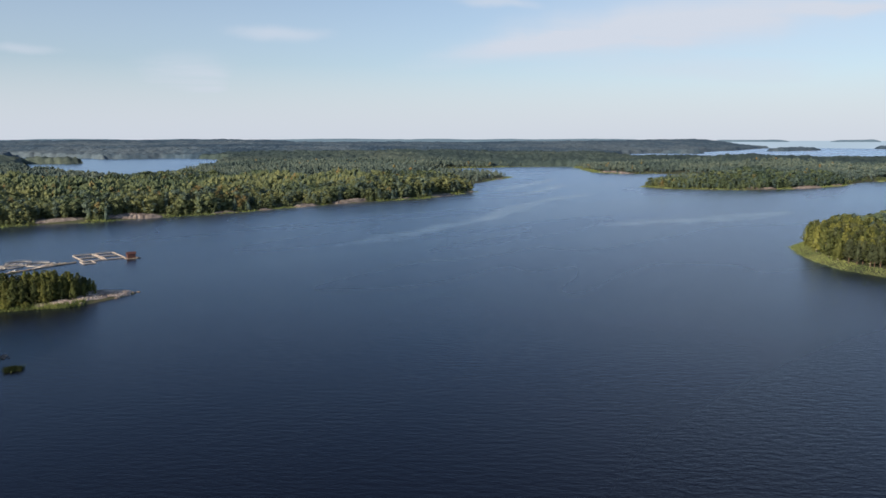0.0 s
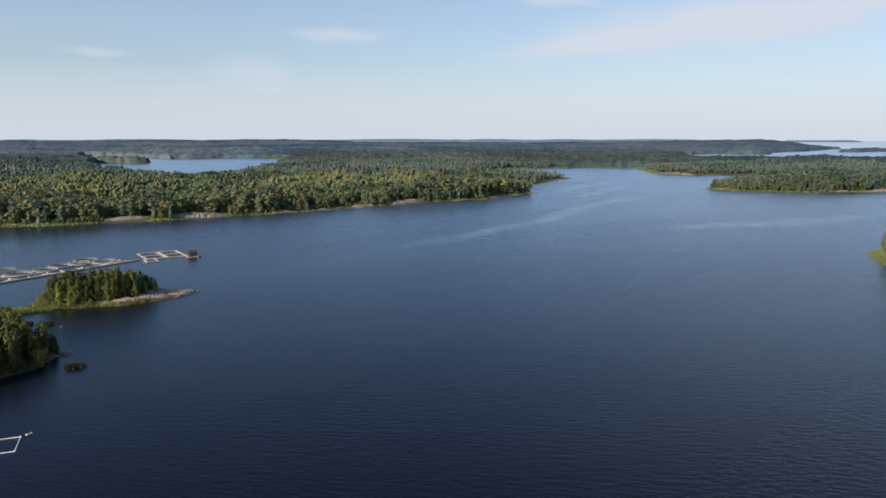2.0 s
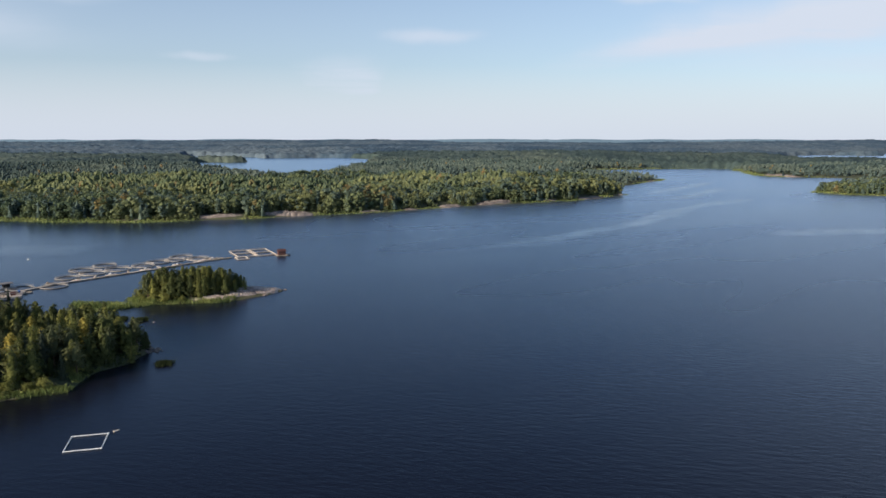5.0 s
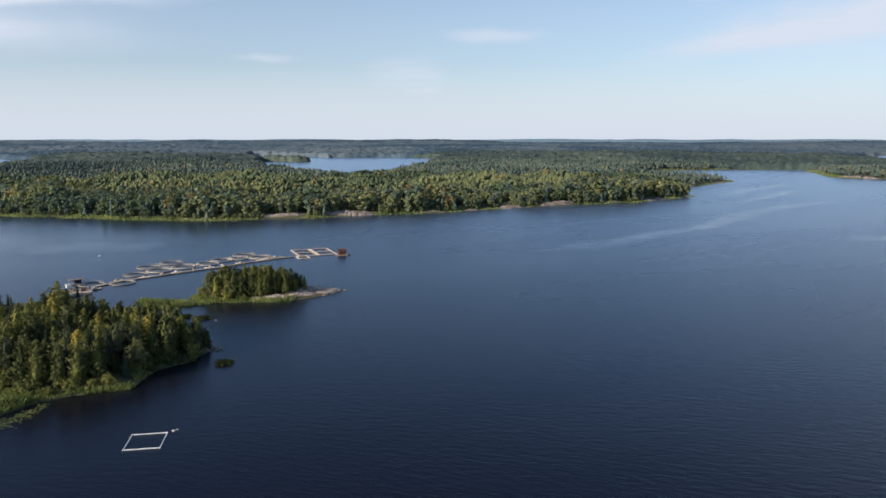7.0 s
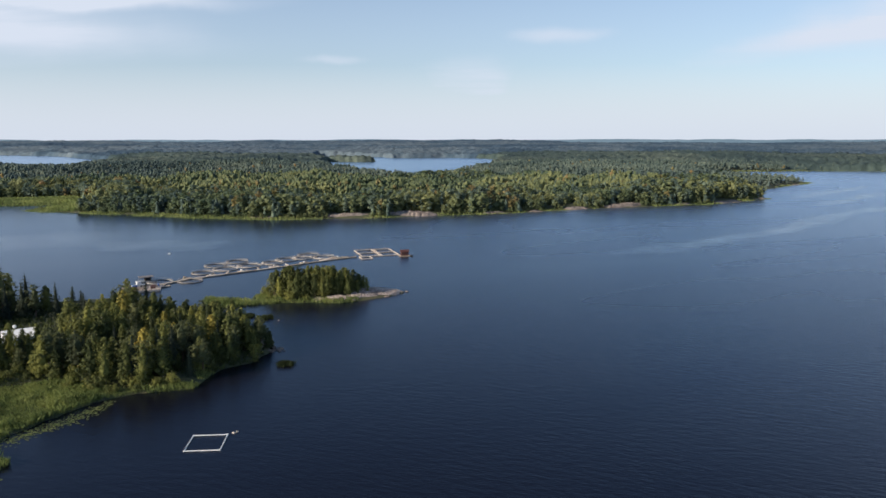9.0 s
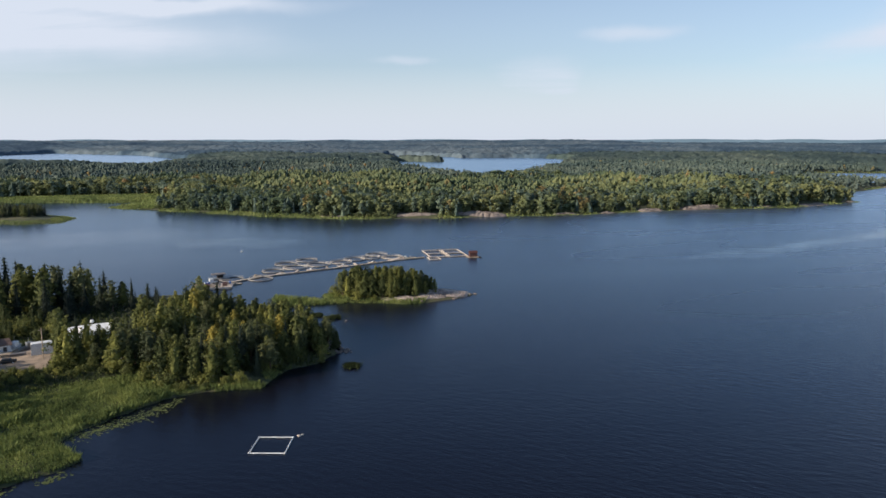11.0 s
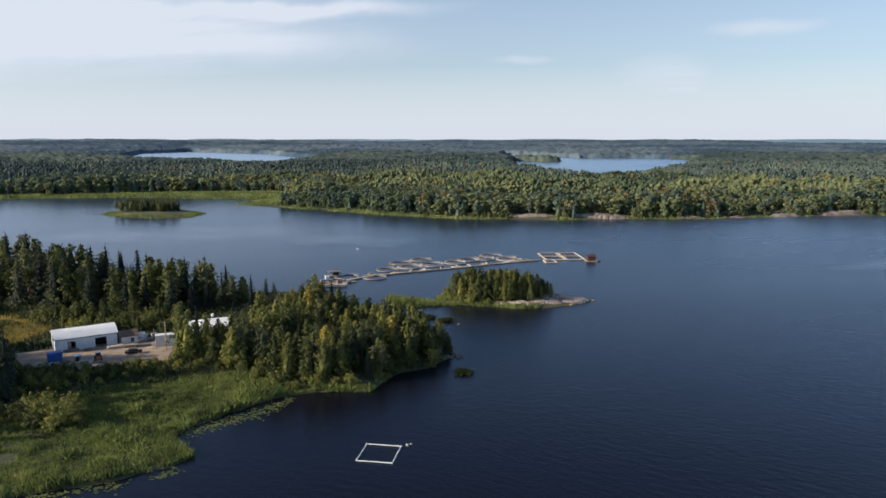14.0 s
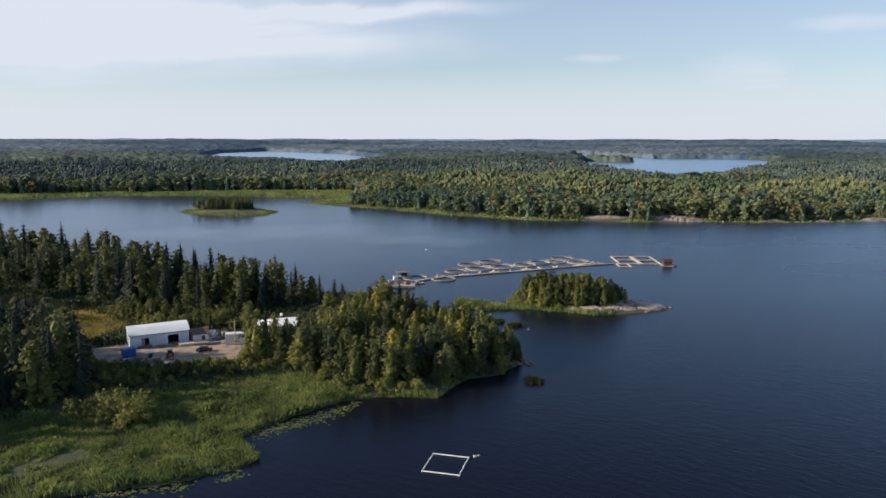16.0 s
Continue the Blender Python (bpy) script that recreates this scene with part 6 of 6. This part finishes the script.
def storage_shed():
    """Long shed with a low arched sheet roof; the origin is its front left corner, x along the front."""
    n, d, eave, crest = 15.3, 9.0, 3.3, 5.3
    top = thing("storage_shed", pose(-165, 163, BASE, 0, 0, 53), "white sheet-metal shed with a low arched roof and dark openings", "shed")
    door_a, door_b = (2.9, 4.9), (9.7, 12.6)
    wall = part("front_wall", block((door_a[0] / 2, 0, eave / 2, door_a[0], 0.15, eave), ((door_a[1] + door_b[0]) / 2, 0, eave / 2, door_b[0] - door_a[1], 0.15, eave),
                                    ((door_b[1] + n) / 2, 0, eave / 2, n - door_b[1], 0.15, eave), ((door_a[0] + door_a[1]) / 2, 0, eave - 0.3, door_a[1] - door_a[0], 0.15, 0.6),
                                    ((door_b[0] + door_b[1]) / 2, 0, eave - 0.25, door_b[1] - door_b[0], 0.15, 0.5), bevel=0), WALL_METAL, top)
    for k in range(22):
        x = 0.35 + k * 0.7
        if not (door_a[0] < x < door_a[1] or door_b[0] < x < door_b[1]):
            part("rib", block((x, -0.09, eave / 2, 0.06, 0.04, eave - 0.1), bevel=0.008), WALL_METAL, wall)
    part("door_leaf", block((3.35, -0.06, 1.25, 0.9, 0.06, 2.4)), GREY_METAL, wall)
    part("sliding_door", block((8.5, -0.16, 1.4, 2.0, 0.06, 2.7)), WALL_METAL, wall, "pale sliding door pushed open")
    part("back_wall", block((n / 2, d, eave / 2, n, 0.15, eave), bevel=0), WALL_METAL, top)
    arc = [(-0.35 + (d + 0.7) * k / 10, eave - 0.1 + (crest - eave) * math.sin(math.pi * (0.06 + 0.88 * k / 10))) for k in range(11)]
    for x in (0.0, n):
        bm = bmesh.new()
        pts = [(0.05, 0)] + [(min(max(y, 0.05), d - 0.05), z - 0.05) for y, z in arc] + [(d - 0.05, 0)]
        a, b = ([bm.verts.new((x + s, y, z)) for y, z in pts] for s in (-0.07, 0.07))
        bm.faces.new(a)
        bm.faces.new(b[::-1])
        for k in range(len(pts)):
            bm.faces.new((a[k], b[k], b[(k + 1) % len(pts)], a[(k + 1) % len(pts)]))
        part("gable_wall", bm, WALL_METAL, top)
    sheets = 14
    for k in range(sheets):
        x0, x1 = -0.35 + (n + 0.7) * k / sheets, -0.35 + (n + 0.7) * (k + 1) / sheets - 0.012
        bm = bmesh.new()
        lower = [[bm.verts.new((x, y, z)) for y, z in arc] for x in (x0, x1)]
        upper = [[bm.verts.new((x, y, z + 0.09 + (0.012 if k % 2 else 0))) for y, z in arc] for x in (x0, x1)]
        for g, flip in ((lower, True), (upper, False)):
            for j in range(10):
                f = (g[0][j], g[1][j], g[1][j + 1], g[0][j + 1])
                bm.faces.new(f[::-1] if flip else f)
        for j in (0, 10):
            bm.faces.new((lower[0][j], lower[1][j], upper[1][j], upper[0][j]))
        for s in (0, 1):
            for j in range(10):
                bm.faces.new((lower[s][j], lower[s][j + 1], upper[s][j + 1], upper[s][j]))
        part("roof_sheet", bm, ROOF_METAL, top)
    part("ridge_strip", block((n / 2, 5.6, crest + 0.05, n + 0.7, 0.18, 0.07)), GREY_METAL, top)
    part("floor_slab", block((n / 2, d / 2, -0.1, n, d, 0.3)), GRAVEL, top)
    part("inner_rack", block((11, 4, 1.1, 4, 1.2, 2.2)), DARK, top)


storage_shed()


def gable_house(name, m, n, d, eave, crest, wall_mat, roof_mat, label, windows=()):
    """A plain house: walls, two roof slopes, gables, windows on the front."""
    top = thing(name, m, label, "building")
    wall = part("wall", block((0, -d / 2, eave / 2, n, 0.2, eave), (0, d / 2, eave / 2, n, 0.2, eave), (-n / 2 + 0.1, 0, eave / 2, 0.2, d - 0.2, eave), (n / 2 - 0.1, 0, eave / 2, 0.2, d - 0.2, eave), bevel=0), wall_mat, top)
    for s in (-1, 1):
        bm = bmesh.new()
        a, b = ([bm.verts.new((s * (n / 2 - 0.1) + q, y, z)) for y, z in ((-d / 2, eave), (d / 2, eave), (0, crest))] for q in (-0.1, 0.1))
        bm.faces.new(a)
        bm.faces.new(b[::-1])
        for k in range(3):
            bm.faces.new((a[k], b[k], b[(k + 1) % 3], a[(k + 1) % 3]))
        part("gable", bm, wall_mat, top)
        bm = bmesh.new()
        o, drop = 0.4, 0.4 * (crest - eave) / (d / 2)
        ys = (0, s * (d / 2 + o))
        v = [[bm.verts.new((x, y, z + t)) for y, z in zip(ys, (crest, eave - drop))] for x in (-n / 2 - o, n / 2 + o) for t in (0.02, 0.16)]
        for f in ((v[0][0], v[0][1], v[2][1], v[2][0]), (v[1][0], v[3][0], v[3][1], v[1][1]), (v[0][1], v[1][1], v[3][1], v[2][1]), (v[0][0], v[1][0], v[1][1], v[0][1]), (v[2][0], v[2][1], v[3][1], v[3][0])):
            bm.faces.new(f)
        part("roof", bm, roof_mat, top)
    for x, z, w, h in windows:
        f = part("window", block((x, -d / 2 - 0.1, z, w, 0.1, h)), WHITE_PAINT, wall)
        part("pane", block((x, -d / 2 - 0.16, z, w - 0.2, 0.03, h - 0.2), bevel=0.005), GLASS_DARK, f)
    return top


gable_house("annex", pose(-155, 178.5, BASE, 0, 0, 53), 4.2, 4.6, 2.3, 3.4, WHITE_PAINT, BROWN_ROOF, "small white annex with a red-brown roof beside the shed", ((0.7, 1.1, 1.1, 1.5),))
gable_house("white_house", pose(-137.5, 195, BASE, 0, 0, 40), 8.0, 7.0, 3.0, 4.4, WHITE_PAINT, ROOF_METAL, "white house with a pale metal roof among the trees", ((-2.5, 1.6, 1.0, 1.1), (0.2, 1.6, 1.0, 1.1), (2.6, 1.6, 1.0, 1.1)))
gable_house("low_white_building", pose(-143.5, 193, BASE, 0, 0, 40), 5.0, 6.5, 2.9, 3.7, WHITE_PAINT, ROOF_METAL, "low white building adjoining the house among the trees")


def satellite_dish():
    top = thing("satellite_dish", pose(-142, 199.5, BASE, 0, 0, 30), "white satellite dish on a pole above the roofs", "dish")
    part("pole", rod(bmesh.new(), (0, 0, 0), (0, 0, 3.9), 0.06), GREY_METAL, top)
    bm = bmesh.new()
    bmesh.ops.create_uvsphere(bm, u_segments=16, v_segments=8, radius=0.55, matrix=pose(0, -0.1, 4.0, 70, 0, 0) @ Matrix.Diagonal((1, 1, 0.28, 1)))
    part("dish", bm, WHITE_PAINT, top)


satellite_dish()


def container(x, y, turn, n, mat, label, frame_mat, tall=1.0):
    top = thing("container", pose(x, y, BASE, 0, 0, turn) @ Matrix.Diagonal((1, 1, tall, 1)), label, "container", "yard containers")
    part("body", block((0, 0, 1.3, n, 2.4, 2.3), bevel=0.04), mat, top)
    for k in range(int(n / 0.5)):
        part("rib", block((-n / 2 + 0.3 + k * 0.5, -1.22, 1.3, 0.16, 0.06, 2.1), bevel=0.01), mat, top)
    for sx in (-1, 1):
        for sy in (-1, 1):
            part("corner_post", block((sx * n / 2, sy * 1.2, 1.3, 0.16, 0.16, 2.5), bevel=0.02), frame_mat, top)
    part("roof_panel", block((0, 0, 2.5, n - 0.2, 2.3, 0.08)), frame_mat, top)
    part("skid", block((0, 0, 0.08, n, 2.0, 0.16)), GREY_METAL, top)


container(-159.5, 157.5, 53, 3.2, BLUE_PAINT, "blue steel container in the gravel yard", BLUE_PAINT)
container(-142.5, 179.0, 40, 5.0, WHITE_PAINT, "tall white container with a rusty base in the yard", WHITE_PAINT, 1.3)


def wheel(parent, x, y, r, w):
    bm = rod(bmesh.new(), (x, y - w / 2, r), (x, y + w / 2, r), r, 16)
    wh = part("wheel", bm, RUBBER, parent)
    part("rim", rod(bmesh.new(), (x, y - w / 2 - 0.02, r), (x, y + w / 2 + 0.02, r), r * 0.55, 12), WHITE_PAINT, wh)


def tractor(x, y, turn):
    top = thing("tractor", pose(x, y, BASE + 0.12, 0, 0, turn), "orange-red tractor with a white cab roof parked on gravel", "tractor")
    part("bonnet", block((0.9, 0, 1.0, 1.5, 0.8, 0.7), bevel=0.1), ORANGE_PAINT, top)
    part("body", block((-0.5, 0, 0.9, 1.5, 1.0, 0.7), bevel=0.06), ORANGE_PAINT, top)
    part("cab", block((-0.5, 0, 1.75, 1.2, 1.15, 1.1), bevel=0.05), GLASS_DARK, top)
    part("cab_roof", block((-0.5, 0, 2.36, 1.4, 1.35, 0.14), bevel=0.04), WHITE_PAINT, top)
    for wx, wy, r in ((-0.8, 0.75, 0.7), (-0.8, -0.75, 0.7), (1.3, 0.6, 0.45), (1.3, -0.6, 0.45)):
        wheel(top, wx, wy, r, 0.34)
    part("bucket", block((2.2, 0, 0.5, 0.6, 1.5, 0.5), bevel=0.06), GREY_METAL, top)


tractor(-148.6, 161.0, -38)


def car(x, y, turn, mat, label):
    top = thing("car", pose(x, y, BASE + 0.1, 0, 0, turn), label, "car", "parked cars")
    part("body", block((0, 0, 0.62, 4.2, 1.7, 0.55), bevel=0.12), mat, top)
    part("cabin", block((-0.2, 0, 1.1, 2.3, 1.5, 0.5), bevel=0.16), GLASS_DARK, top)
    part("roof", block((-0.2, 0, 1.36, 1.7, 1.35, 0.08), bevel=0.03), mat, top)
    for wx in (-1.3, 1.3):
        for wy in (-0.8, 0.8):
            wheel(top, wx, wy, 0.32, 0.2)


car(-145, 169.5, 35, DARK, "dark car parked at the edge of the yard")


def stack(x, y, turn, mat, label, n=5):
    top = thing("timber_stack", pose(x, y, BASE + 0.1, 0, 0, turn), label, "timber", "stacks in the yard")
    for i in range(n):
        for j in range(3):
            part("plank", block(((RNG.rand() - 0.5) * 0.3, (i - n / 2) * 0.34, 0.14 + j * 0.26, 3.8, 0.3, 0.22), bevel=0.02), mat, top)


stack(-153.5, 172, 53, PALE_WOOD, "stack of pale sawn timber in front of the shed")
stack(-150.5, 174.5, 50, WEATHERED_WOOD, "stack of weathered planks in the yard")
stack(-147.5, 176, 45, GREY_ROOF, "dark heap of planks in the yard", 4)
stack(-158, 168, 53, GREY_ROOF, "dark boxes and planks against the shed", 3)
stack(-162, 165.2, 53, GREY_ROOF, "dark boxes beside the shed door", 2)


def kiosk(x, y):
    top = thing("white_booth", pose(x, y, BASE, 0, 0, 50), "small booth with a flat white roof in the yard", "booth")
    part("walls", block((0, 0, 0.95, 1.5, 1.4, 1.9)), GREY_METAL, top)
    part("roof", block((0, 0, 1.97, 1.9, 1.8, 0.12)), WHITE_PAINT, top)
    part("door", block((0, -0.72, 0.9, 0.7, 0.05, 1.6)), DARK, top)


kiosk(-153.0, 158.6)
boat("rowing_boat", -157.0, 153.2, 4.0, 50, WHITE_PAINT, "small white boat lying in the yard", z=BASE + 0.3)
boat("rowing_boat", -150.6, 158.4, 4.0, 20, WHITE_PAINT, "small white boat lying on the gravel", z=BASE + 0.3)
boat("motor_boat", -152.5, 181, 5.5, 100, WHITE_PAINT, "white cabin boat standing behind the annex", True, BASE + 0.3)
boat("motor_boat", -149, 182, 5.0, 60, GREY_METAL, "grey boat standing among clutter in the yard", True, BASE + 0.3)


def stone_heap(x, y, r, seed):
    """A heap of broken stone."""
    v, f = ICO
    g = np.random.RandomState(seed)
    pieces = []
    for k in range(60):
        q, a = r * math.sqrt(g.uniform(0, 1)), g.uniform(0, 2 * math.pi)
        s = g.uniform(0.18, 0.42)
        pieces.append((v * s * g.uniform(0.7, 1.3, (len(v), 1)) + (q * math.cos(a), q * math.sin(a), 0.15 + (1 - q / r) * r * 0.45), f))
    vv, ff = join(*pieces)
    ob = new("stone_heap", solid("stone_heap", vv, ff, MOSSY_GRANITE))
    ob.matrix_world = pose(x, y, BASE, 0, 0, seed * 40)
    tagged(ob, "heap of broken grey stone behind the annex", "stones", "stone heaps")


stone_heap(-147.5, 184.5, 2.2, 1)
stone_heap(-145, 185.5, 1.6, 2)


def utility_pole(x, y):
    top = thing("utility_pole", pose(x, y, BASE, 0, 0, 40), "grey wooden utility pole beside the yard", "pole")
    part("mast", rod(bmesh.new(), (0, 0, 0), (0, 0, 8.5), 0.13), WEATHERED_WOOD, top)
    part("crossarm", block((0, 0, 8.0, 1.6, 0.1, 0.12)), WEATHERED_WOOD, top)


utility_pole(-138.5, 174.5)
